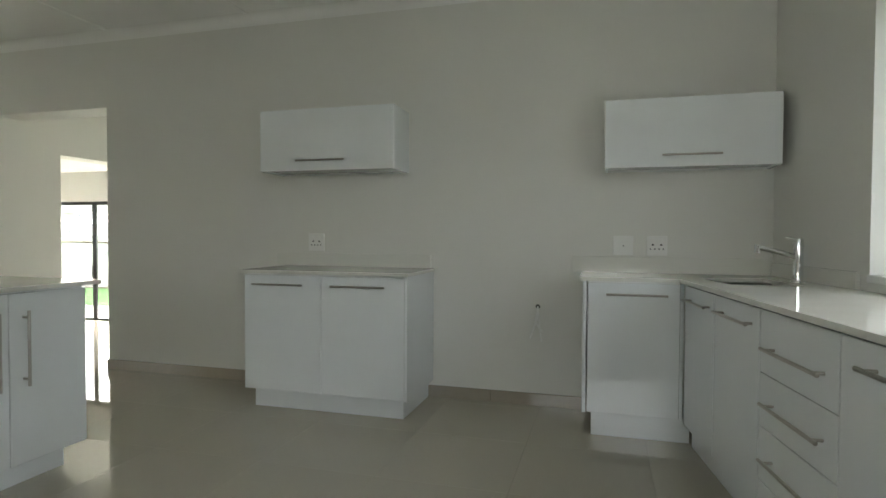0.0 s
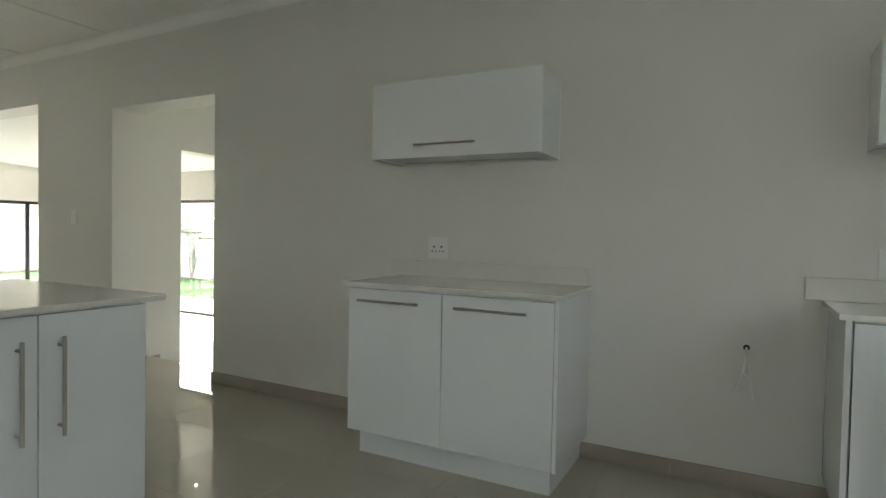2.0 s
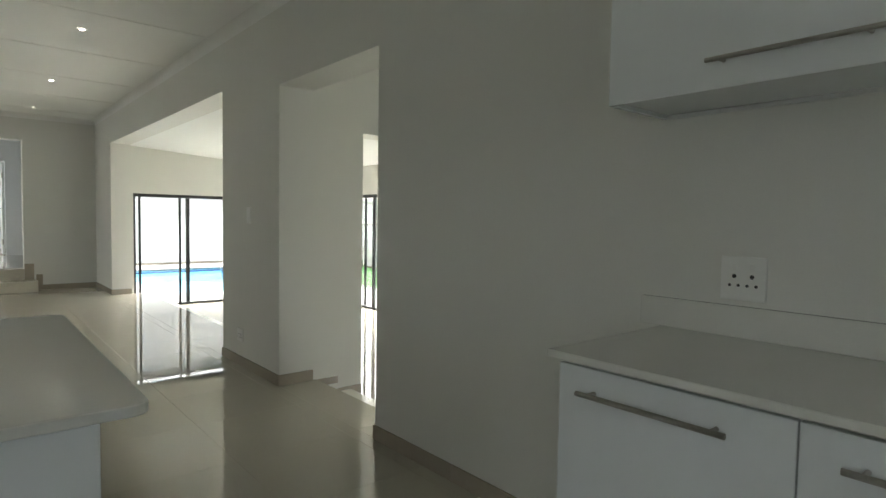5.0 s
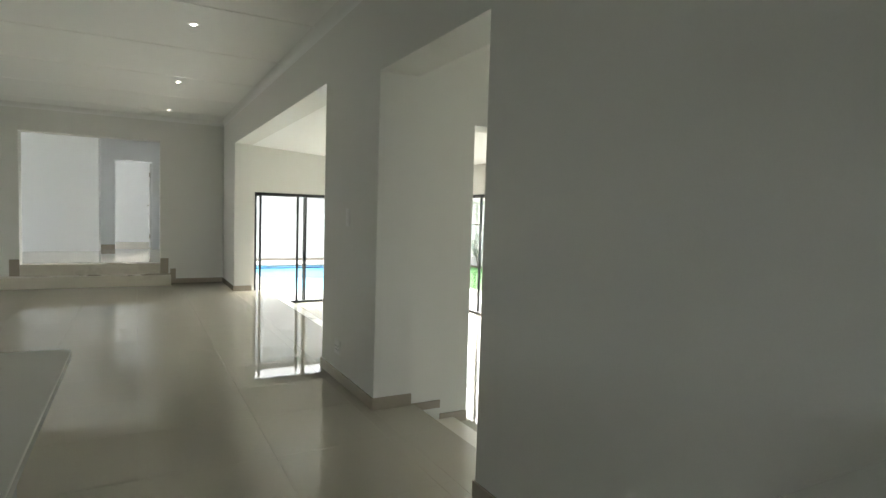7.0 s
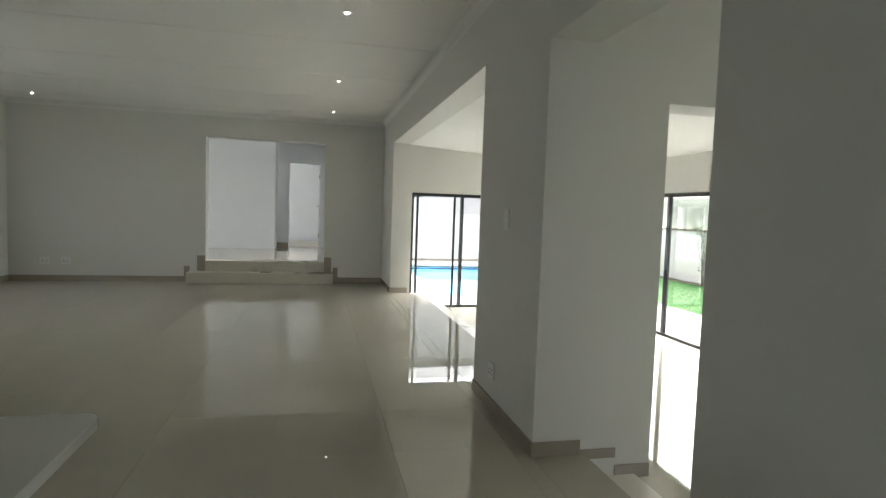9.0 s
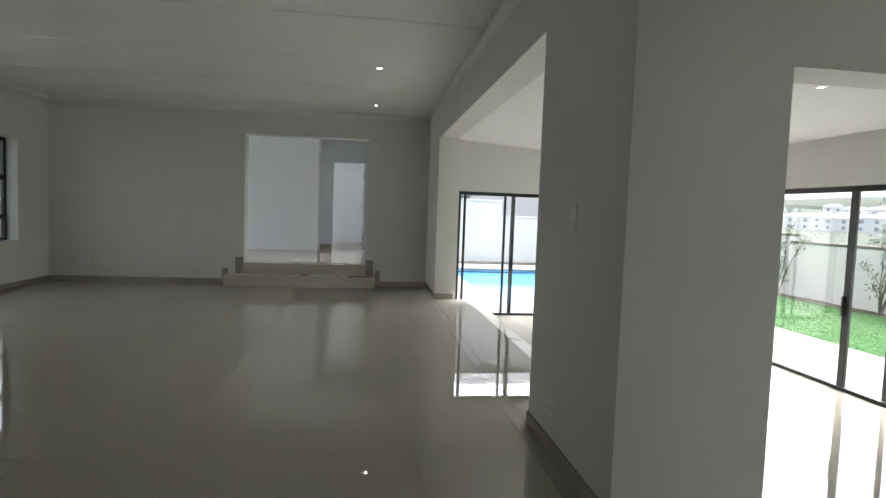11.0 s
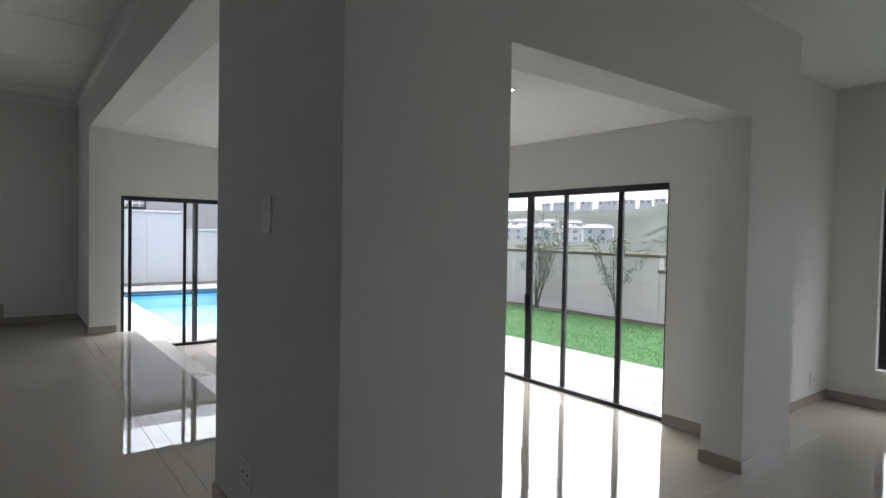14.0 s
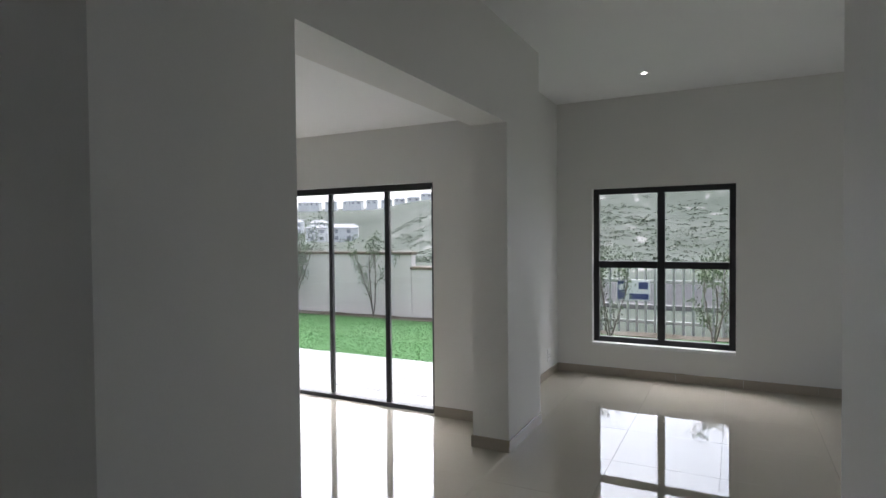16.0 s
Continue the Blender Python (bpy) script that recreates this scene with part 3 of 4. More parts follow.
lp("slab", top, -1.60, -0.462, BF - 0.022, WY - 0.001, TOP0, TOP1, M_QUARTZ, "", 0.002, o2)
lp("upstand", top, -1.665, -0.492, WY - 0.022, WY - 0.001, TOP1 + 0.0005, 0.968, M_QUARTZ, "", 0.002, o2)


def wall_cabinet(x0, x1, z0, z1, yf, hx0, hx1, label):
    o = ((x0 + x1) / 2, WY - 0.14, z0)
    c = thing("wall_cabinet", o, label, "cabinet", "kitchen wall cabinets")
    t = 0.017
    lp("back", c, x0, x1, WY - 0.008, WY - 0.001, z0, z1, M_CARCASS, "", 0.001, o)
    lp("top_panel", c, x0 + t, x1 - t, yf + 0.021, WY - 0.008, z1 - t, z1, M_GLOSS, "", 0.001, o)
    lp("bottom_panel", c, x0 + t, x1 - t, yf + 0.021, WY - 0.008, z0 + 0.012, z0 + 0.012 + t, M_GLOSS, "", 0.001, o)
    lp("side_panel", c, x0, x0 + t, yf + 0.021, WY - 0.008, z0, z1, M_GLOSS, "", 0.001, o)
    lp("side_panel", c, x1 - t, x1, yf + 0.021, WY - 0.008, z0, z1, M_GLOSS, "", 0.001, o)
    d = lp("flap_door", c, x0, x1, yf, yf + 0.018, z0 + 0.002, z1, M_GLOSS, "", 0.0015, o)
    bar_handle(d, (hx0 - o[0], yf - 0.032 - o[1], 0.066), (hx1 - o[0], yf - 0.032 - o[1], 0.066), (0, 0.033, 0), 0.006)
    return c


wall_cabinet(-1.62, -0.655, 1.525, 1.934, 3.735, -1.335, -0.985, "white gloss flap-door wall cabinet above the worktop")
wall_cabinet(0.636, 1.555, 1.496, 1.888, 3.79, 0.945, 1.255, "white gloss flap-door wall cabinet in the sink corner")

# corner cabinet and the sink run along the east wall
XF = RUN_X
cab2 = thing("base_cabinet", (0.8, 3.8, 0), "white gloss single-door base cabinet beside the sink run", "cabinet", "kitchen base cabinets")
o = (0.8, 3.8, 0)
lp("body", cab2, 0.552, 1.0, RUN_Y + 0.022, WY, PLINTH + 0.012, TOP0 - 0.002, M_CARCASS, "", 0.001, o)
lp("side_panel", cab2, 0.526, 0.546, RUN_Y - 0.002, WY, PLINTH + 0.012, TOP0 - 0.002, M_GLOSS, "", 0.001, o)
lp("plinth", cab2, 0.575, XF + 0.04, RUN_Y + 0.03, WY, 0, PLINTH + 0.01, M_GLOSS, "white recessed plinth", 0.001, o)
lp("corner_filler", cab2, 1.026, XF, RUN_Y + 0.001, RUN_Y + 0.019, PLINTH + 0.012, TOP0 - 0.004, M_GLOSS, "", 0.001, o)
d = lp("door", cab2, 0.552, 1.024, RUN_Y, RUN_Y + 0.018, PLINTH + 0.015, TOP0 - 0.01, M_GLOSS, "", 0.0015, o)
bar_handle(d, (0.65 - 0.8, RUN_Y - 0.032 - 3.8, 0.789), (0.962 - 0.8, RUN_Y - 0.032 - 3.8, 0.789), (0, 0.033, 0))

RUN_END = 4.1
units = [("door", 0.02, 0.47, "white gloss base cabinet under the sink"), ("door", 0.472, 0.955, "white gloss base cabinet under the worktop"),
         ("drawers", 0.957, 1.472, "white gloss drawer cabinet with three long handles"), ("door", 1.474, 2.07, "white gloss base cabinet under the worktop"),
         ("door", 2.072, 2.75, "white gloss base cabinet under the worktop"), ("door", 2.752, RUN_END, "white gloss base cabinet under the worktop")]
for kind, ua, ub, label in units:
    ya, yb = RUN_Y - ua, RUN_Y - ub
    o = (XF + 0.23, (ya + yb) / 2, 0)
    u = thing("base_cabinet", o, label, "cabinet", "kitchen base cabinets")
    lp("body", u, XF + 0.022, RUN_WALL - 0.001, yb, ya, PLINTH, 0.64 if ua < 0.4 else TOP0 - 0.002, M_CARCASS, "", 0.001, o)
    lp("plinth", u, XF + 0.045, RUN_WALL - 0.001, yb, ya, 0, PLINTH - 0.001, M_GLOSS, "white recessed plinth", 0.001, o)
    cuts = [PLINTH, TOP0 - 0.01] if kind == "door" else [PLINTH, 0.235, 0.43, 0.622, TOP0 - 0.01]
    for z0, z1 in zip(cuts, cuts[1:]):
        d = lp("door" if kind == "door" else "drawer_front", u, XF, XF + 0.018, yb + 0.0015, ya - 0.0015, z0 + 0.0015, z1 - 0.0015, M_GLOSS, "", 0.0015, o)
        if z1 < 0.25:
            continue
        w_ = min(0.38, (ya - yb) * 0.74)
        c_, hz = (ya + yb) / 2 - 0.02, 0.782 if kind == "door" else z0 + 0.098
        bar_handle(d, (XF - 0.034 - o[0], c_ - w_ / 2 - o[1], hz), (XF - 0.034 - o[0], c_ + w_ / 2 - o[1], hz), (0.035, 0, 0))
    u.matrix_basis = RUN @ Matrix.Translation(o)

# worktop round the corner, mitred on the line between the two fronts and the two walls, with the cut-out for the sink
run = thing("worktop", (0, 0, TOP0), "pale quartz worktop round the sink corner", "worktop", "kitchen worktops")
V0, V1, VW, U0, U1 = 0.13, 0.45, 0.599, -0.16, 0.30
FRONT = -0.02


def run_point(u, v):
    p = RUN @ Vector((RUN_X + v, RUN_Y - u, 0))
    return (p.x, p.y)


def mitre(v):
    t = (v - FRONT) / (VW - FRONT)
    return -0.02 - 0.387 * t


bm = bmesh.new()
prism(bm, [(0.505, RUN_Y + FRONT), run_point(mitre(FRONT), FRONT), run_point(mitre(V0), V0), run_point(mitre(V1), V1), run_point(mitre(VW), VW), (0.505, WY - 0.001)], 0, TOP1 - TOP0)
for quad in (((mitre(FRONT), FRONT), (RUN_END, FRONT), (RUN_END, V0), (mitre(V0), V0)), ((mitre(V1), V1), (RUN_END, V1), (RUN_END, VW), (mitre(VW), VW)),
             ((mitre(V0), V0), (U0, V0), (U0, V1), (mitre(V1), V1)), ((U1, V0), (RUN_END, V0), (RUN_END, V1), (U1, V1))):
    prism(bm, [run_point(*q) for q in quad], 0, TOP1 - TOP0)
bmesh.ops.remove_doubles(bm, verts=bm.verts[:], dist=1e-5)
part("slab", bm, M_QUARTZ, run)
lp("upstand", run, 0.44, 1.56, WY - 0.022, WY - 0.001, TOP1 + 0.0005, 0.975, M_QUARTZ, "", 0.002, (0, 0, TOP0))
up = lp("upstand", run, RUN_WALL - 0.022, RUN_WALL - 0.001, RUN_Y - 0.46, RUN_Y + 0.37, TOP1 + 0.0005, 0.955, M_QUARTZ, "", 0.002, (0, 0, TOP0))
up.matrix_basis = RUN
sink = thing("sink", (0, 0, 0.68), "undermounted stainless steel kitchen sink", "sink")
bm = bmesh.new()
hx, hy = (V1 - V0) / 2 - 0.002, (U1 - U0) / 2 - 0.002
box(bm, -hx, hx, -hy, hy, 0.0, 0.17)
bm.faces.ensure_lookup_table()
bmesh.ops.delete(bm, geom=[f for f in bm.faces if f.calc_center_median().z > 0.169], context="FACES")
bmesh.ops.bevel(bm, geom=[e for e in bm.edges if not e.is_boundary], offset=0.04, segments=4, affect="EDGES", profile=0.5)
bmesh.ops.solidify(bm, geom=bm.faces[:], thickness=0.0015)
part("bowl", bm, M_STEEL, sink, "brushed steel bowl", smooth=True)
bm = bmesh.new()
rod(bm, (0, 0, 0.0005), (0, 0, 0.006), 0.04, seg=24)
part("drain", bm, M_CHROME, sink, "chrome drain")
sink.matrix_basis = RUN @ Matrix.Translation((XF + (V0 + V1) / 2, RUN_Y - (U0 + U1) / 2, 0.68))

tap = thing("tap", (0, 0, TOP1), "chrome single-lever kitchen mixer tap", "tap")
bm = bmesh.new()
rod(bm, (0, 0, 0), (0, 0, 0.012), 0.032, 0.030, 24)
rod(bm, (0, 0, 0.012), (0, 0, 0.175), 0.024, 0.022, 24)
part("body", bm, M_CHROME, tap, smooth=False)
bm = bmesh.new()
pts = [Vector((-0.015, 0.0, 0.125)), Vector((-0.07, 0.02, 0.148)), Vector((-0.12, 0.035, 0.162)), Vector((-0.165, 0.05, 0.172))]
for p, q in zip(pts, pts[1:]):
    rod(bm, p, q, 0.014, 0.014, 16)
rod(bm, pts[-1] + Vector((-0.004, 0, 0.012)), pts[-1] + Vector((-0.010, 0, -0.028)), 0.017, 0.014, 16)
part("spout", bm, M_CHROME, tap)
bm = bmesh.new()
rod(bm, (0, 0, 0.177), (0, 0, 0.218), 0.025, 0.021, 24)
rod(bm, (-0.005, 0, 0.21), (-0.055, 0.01, 0.224), 0.011, 0.006, 14)
part("lever", bm, M_CHROME, tap)
tap.matrix_basis = RUN @ Matrix.Translation((XF + 0.51, RUN_Y - 0.10, TOP1))

# island
IX0, IX1, IY0, IY1 = -2.85, -1.74, 0.55, 2.583
isl = thing("kitchen_island", (-2.2, 1.6, 0), "white gloss kitchen island with tall bar handles", "kitchen island")
o = (-2.2, 1.6, 0)
lp("body", isl, -2.55, -1.797, IY0 + 0.06, 2.512, 0.10, TOP0 - 0.002, M_GLOSS, "", 0.002, o)
lp("plinth", isl, -2.50, -1.84, IY0 + 0.1, 2.44, 0, 0.099, M_GLOSS, "white recessed plinth", 0.001, o)
ys = [2.512 - 0.371 * i for i in range(6)]
for i, (yb, ya) in enumerate(zip(ys[1:], ys)):
    if yb < IY0 + 0.05:
        break
    d = lp("door", isl, -1.795, -1.777, yb + 0.0015, ya - 0.0015, 0.105, TOP0 - 0.012, M_GLOSS, "", 0.0015, o)
    hy_ = yb + 0.062 if i % 2 == 0 else ya - 0.062
    bar_handle(d, (-1.743 - o[0], hy_ - o[1], 0.445), (-1.743 - o[0], hy_ - o[1], 0.772), (-0.033, 0, 0))
itop = thing("worktop", (-2.3, 1.6, TOP0), "pale quartz island worktop with an overhang", "worktop", "kitchen worktops")
bm = bmesh.new()
r = 0.03
pts = []
for cx, cy, a0 in ((IX1 - r, IY1 - r, 0), (IX0 + r, IY1 - r, 90), (IX0 + r, IY0 + r, 180), (IX1 - r, IY0 + r, 270)):
    for k in range(5):
        a = radians(a0 + 22.5 * k)
        pts.append((cx + r * math.cos(a) + 2.3, cy + r * math.sin(a) - 1.6))
prism(bm, pts, 0, TOP1 - TOP0)
bmesh.ops.bevel(bm, geom=[e for e in bm.edges if len({round(v.co.z, 4) for v in e.verts}) == 1], offset=0.002, segments=1, affect="EDGES")
part("slab", bm, M_QUARTZ, itop)


# ---- sockets and switches ----
def outlet(name, m, label, kind, w=0.112, h=0.118):
    """A wall plate in its own x-z plane, facing -y; m: its pose."""
    t = thing(name, (0, 0, 0), label, "socket" if kind != "switch" else "switch", "wall plates")
    bm = bmesh.new()
    soft_box(bm, -w / 2, w / 2, -0.009, 0.0, -h / 2, h / 2, 0.003, 2)
    pl = part("plate", bm, M_PLASTIC, t)
    if kind == "socket":
        for sx in (-0.024, 0.024):
            bm = bmesh.new()
            rod(bm, (sx, -0.0095, 0.006), (sx, -0.008, 0.006), 0.0062, seg=10)
            part("earth_hole", bm, M_DARK, pl)
            for dx in (-0.012, 0.012):
                bm = bmesh.new()
                rod(bm, (sx + dx, -0.0095, -0.02), (sx + dx, -0.008, -0.02), 0.0045, seg=10)
                part("pin_hole", bm, M_DARK, pl)
        for sx in (-0.024, 0.024):
            bm = bmesh.new()
            soft_box(bm, sx - 0.008, sx + 0.008, -0.012, -0.008, 0.026, 0.044, 0.002)
            part("rocker", bm, M_PLASTIC, pl)
    elif kind == "dial":
        bm = bmesh.new()
        rod(bm, (0, -0.013, 0), (0, -0.008, 0), 0.013, seg=20)
        part("button", bm, M_PLASTIC, pl)
        bm = bmesh.new()
        rod(bm, (0, -0.0135, 0), (0, -0.0125, 0), 0.004, seg=10)
        part("dot", bm, M_DARK, pl)
    elif kind == "switch":
        for sz in (-0.026, 0.026):
            bm = bmesh.new()
            soft_box(bm, -0.012, 0.012, -0.013, -0.008, sz - 0.014, sz + 0.014, 0.002)
            part("rocker", bm, M_PLASTIC, pl)
    t.matrix_basis = m
    return t


outlet("wall_socket", pose(-1.358, WY, 1.047), "white double wall socket above the worktop", "socket", 0.125, 0.125)
outlet("wall_socket", pose(0.947, WY, 1.045), "white double wall socket above the sink worktop", "socket", 0.118, 0.12)
outlet("wall_plate", pose(0.75, WY, 1.045), "white isolator plate above the sink worktop", "dial", 0.118, 0.12)
outlet("wall_switch", pose(-5.005, WY, 1.209), "white two-gang light switch on the pier", "switch", 0.075, 0.125)
outlet("wall_socket", pose(-5.186, WY, 0.25), "white low wall socket on the pier", "socket", 0.115, 0.105)
outlet("wall_socket", pose(WEST, -1.086, 0.302, 0, 0, 90), "white low wall socket on the end wall", "socket", 0.13, 0.11)
outlet("wall_socket", pose(WEST, -0.8, 0.302, 0, 0, 90), "white low wall socket on the end wall", "socket", 0.13, 0.11)
outlet("wall_socket", pose(BACK, 8.87, -0.03, 0, 0, 90), "white low wall socket beside the dining window", "socket", 0.11, 0.12)

# loose cable out of the wall for an oven
cable = thing("power_cable", (0.228, WY, 0.632), "loose white cable tails hanging from a wall hole", "cable")
bm = bmesh.new()
rod(bm, (0, -0.003, 0.012), (0, -0.0005, 0.012), 0.014, seg=16)
part("wall_hole", bm, M_DARK, cable)
for k, pts in enumerate((((0, -0.004, 0.012), (0.0, -0.035, -0.02), (-0.012, -0.042, -0.10), (-0.045, -0.038, -0.19)), ((0, -0.004, 0.012), (0.008, -0.04, -0.03), (0.018, -0.05, -0.12), (0.03, -0.045, -0.205)),
                        ((0, -0.004, 0.01), (0.004, -0.03, -0.03), (-0.005, -0.05, -0.09), (0.03, -0.05, -0.14)))):
    bm = bmesh.new()
    for a, b in zip(pts, pts[1:]):
        rod(bm, a, b, 0.0055, seg=8)
    part("tail", bm, M_PLASTIC, cable)


# ---- downlights ----
def downlight(x, y, z):
    d = thing("downlight", (x, y, z), "small recessed ceiling downlight switched on", "ceiling lamp", "ceiling downlights")
    bm = bmesh.new()
    n, r0, r1 = 24, 0.0165, 0.040
    prof = [(r0, -0.001), (r0 + 0.003, -0.006), (r1 - 0.004, -0.006), (r1, -0.0005)]
    rings = [[bm.verts.new((r * math.cos(2 * math.pi * i / n), r * math.sin(2 * math.pi * i / n), h)) for i in range(n)] for r, h in prof]
    for a, b in zip(rings, rings[1:]):
        for i in range(n):
            bm.faces.new((a[i], b[i], b[(i + 1) % n], a[(i + 1) % n]))
    part("trim_ring", bm, M_PLASTIC, d, "white trim ring")
    bm = bmesh.new()
    rod(bm, (0, 0, -0.0035), (0, 0, -0.0005), 0.016, seg=20)
    part("bulb", bm, M_BULB, d, "glowing warm bulb")
    return d


lamp = downlight(-6.24, 3.13, CEIL)
for x in (-8.6, -10.76):
    copy_thing(lamp, pose(x, 3.16, CEIL))
for x in (-10.97, -8.6, -6.3):
    copy_thing(lamp, pose(x, -1.0, CEIL))
for x, y in ((-2.3, 1.9), (0.0, 1.9), (-2.3, -0.4), (0.0, -0.4)):
    copy_thing(lamp, pose(x, y, CEIL))
copy_thing(lamp, pose(-4.05, 8.42, CEIL_DIN))
copy_thing(lamp, pose(-5.86, 6.0, SUN_S - 0.071 * (6.0 - 4.302)))
copy_thing(lamp, pose(-8.6, 6.0, SUN_S - 0.071 * (6.0 - 4.302)))


# ---- outside ----
rng = random.Random(7)
POOL = (-18.6, -12.65, 5.42, 8.5)


def hill(x, y):
    """Height of the ground: level round the house, then scrubby dunes that rise to the north."""
    d, d2 = max(0.0, y - 34), max(0.0, y - 140)
    near = min(0.155 * d * min(1.0, d / 40), 13 + 0.02 * d)
    far = min(0.21 * d2 * min(1.0, d2 / 40), 17)
    w = min(1.0, max(0.0, (x / max(20.0, y) + 0.76) / 0.34))
    w = w * w * (3 - 2 * w)
    rise = far + (near - far) * w
    e = max(0.0, -x - 40) * 0.05 if y < 40 else 0
    bumps = 0.0 if d <= 0 else min(1, d / 20) * (2.2 * noise.noise(Vector((x * 0.03, y * 0.03, 0))) + 0.9 * noise.noise(Vector((x * 0.11, y * 0.11, 3))))
    return GROUND - 0.012 + rise + bumps * (0.4 + 0.6 * w) + min(e, 3)


def spread(lo, hi, mids):
    out = [-900, -600, -400, -300, -220, -160, -120, -90, -70, -55, -45, -38, -32, -27, -23] + list(mids) + [8, 14, 20, 27, 34, 41, 48, 55, 62, 70, 78, 86, 95, 105, 120, 140, 170, 210, 270, 350, 500, 900]
    return sorted(v for v in set(out) if lo <= v <= hi)


xs = spread(-900, 900, [-20.7, POOL[0], -16, POOL[1], -10.6, -7, -4, 0, 4]) 
xs = sorted(set(xs + [-150 + 5 * i for i in range(46)]))
xs = [x for x in xs if not (POOL[0] < x < POOL[1])]
ys = sorted(set([-900, -500, -200, -80, -30, -12, -5, 0, 3, POOL[2], POOL[3], 10.5, 12.5, 15, 17.5, 20, 24, 28, 32] + [34 + 5 * i for i in range(30)] + [200, 250, 320, 450, 900]))
bm = bmesh.new()
grid = [[bm.verts.new((x, y, hill(x, y))) for x in xs] for y in ys]
for j in range(len(ys) - 1):
    for i in range(len(xs) - 1):
        if xs[i] >= POOL[0] and xs[i + 1] <= POOL[1] and ys[j] >= POOL[2] and ys[j + 1] <= POOL[3]:
            continue
        bm.faces.new((grid[j][i], grid[j][i + 1], grid[j + 1][i + 1], grid[j + 1][i]))
_ground = structure("ground", bm, M_SCRUB, "green scrub-covered ground rising to a hillside", "ground")
for p in _ground.data.polygons:
    p.use_smooth = True

# lawn sheet and grass blades
slab("lawn", -20.4, -2.0, 9.36, 12.35, GROUND - 0.01, GROUND + 0.02, M_LAWN, "bright green mown lawn", "lawn")
verts, faces = [], []
for _ in range(70000):
    x, y = rng.uniform(-15.5, -5.2), rng.uniform(9.37, 12.33)
    h, a = rng.uniform(0.006, 0.017), rng.uniform(0, math.pi)
    dx, dy = 0.006 * math.cos(a), 0.006 * math.sin(a)
    lx, ly = rng.uniform(-0.025, 0.025), rng.uniform(-0.025, 0.025)
    i = len(verts)
    verts += [(x - dx, y - dy, GROUND + 0.019), (x + dx, y + dy, GROUND + 0.019), (x + lx, y + ly, GROUND + 0.02 + h)]
    faces.append((i, i + 1, i + 2))
me = bpy.data.meshes.new("grass")
me.from_pydata(verts, [], faces)
me.materials.append(M_GRASS)
tagged(new("grass", me), "short green grass blades on the lawn", "grass", kind="stuff")
bm = bmesh.new()
for i in range(60):
    x = -20 + i * 0.3
    box(bm, x, x + 0.3, 12.3 + 0.04 * math.sin(x * 3), 12.68, GROUND - 0.01, GROUND + 0.028 + 0.006 * math.sin(x * 5))
structure("planting_bed", bm, M_EARTH, "pale earth bed along the boundary wall", "bed")
bm = bmesh.new()
box(bm, -20.62, -20.0, 1.0, 12.3, GROUND - 0.01, GROUND + 0.06)
structure("planting_bed_west", bm, M_EARTH, "dark planting bed behind the pool", "bed")


# boundary walls: stepped lengths with coping
def boundary(name, lengths, label, mat, coping):
    top = thing(name, (lengths[0][0], lengths[0][2], GROUND), label, "garden wall")
    ox, oy = lengths[0][0], lengths[0][2]
    for x0, x1, y0, y1, z in lengths:
        bm = bmesh.new()
        box(bm, x0 - ox, x1 - ox, y0 - oy, y1 - oy, -0.2, z - GROUND)
        part("wall_length", bm, mat, top)
        bm = bmesh.new()
        soft_box(bm, x0 - 0.03 - ox, x1 + 0.03 - ox, y0 - 0.03 - oy, y1 + 0.03 - oy, z + 0.001 - GROUND, z + 0.06 - GROUND, 0.01)
        part("coping", bm, coping, top)
    return top


boundary("boundary_wall", [(-20.9, -14.2, 12.70, 12.86, 0.97), (-14.19, -8.85, 12.70, 12.86, 0.81), (-8.84, -5.9, 12.70, 12.86, 0.53)], "cream plastered garden wall with brown coping", M_PLASTER, M_COPING)
boundary("boundary_wall", [(-20.9, -20.7, -6.0, 7.45, 1.62), (-20.9, -20.7, 7.46, 12.69, 1.12)], "white plastered wall behind the pool", M_WHITEWALL, M_WHITEWALL)
boundary("boundary_wall", [(-20.5, 6.0, -5.2, -5.0, 1.5)], "white plastered wall beside the house", M_WHITEWALL, M_WHITEWALL)

# pool
pool = thing("swimming_pool", (-15.6, 7.0, GROUND), "rectangular blue swimming pool with pale coping", "pool")
px0, px1, py0, py1 = POOL[0] + 15.6, POOL[1] + 15.6, POOL[2] - 7.0, POOL[3] - 7.0
bm = bmesh.new()
box(bm, px0, px1, py0, py1, -1.25, -0.0)
bmesh.ops.delete(bm, geom=[f for f in bm.faces if f.calc_center_median().z > -0.01], context="FACES")
bmesh.ops.reverse_faces(bm, faces=bm.faces[:])
part("shell", bm, M_POOLSHELL, pool, "light blue pool shell")
bm = bmesh.new()
nx, ny = 40, 24
g = [[bm.verts.new((px0 + (px1 - px0) * i / nx, py0 + (py1 - py0) * j / ny, -0.07 + 0.004 * noise.noise(Vector((i * 0.45, j * 0.45, 1))))) for i in range(nx + 1)] for j in range(ny + 1)]
for j in range(ny):
    for i in range(nx):
        bm.faces.new((g[j][i], g[j][i + 1], g[j + 1][i + 1], g[j + 1][i]))
w_ob = part("water", bm, M_WATER, pool, "clear still water", smooth=True)
w_ob.visible_shadow = False
for x0, x1, y0, y1 in ((px0 - 0.3, px0, py0 - 0.3, py1 + 0.3), (px1, px1 + 0.3, py0 - 0.3, py1 + 0.3), (px0, px1, py0 - 0.3, py0), (px0, px1, py1, py1 + 0.3)):
    bm = bmesh.new()
    soft_box(bm, x0, x1, y0, y1, -0.05, 0.035, 0.012, 2)
    part("coping", bm, M_PAVER, pool, "pale pool coping")
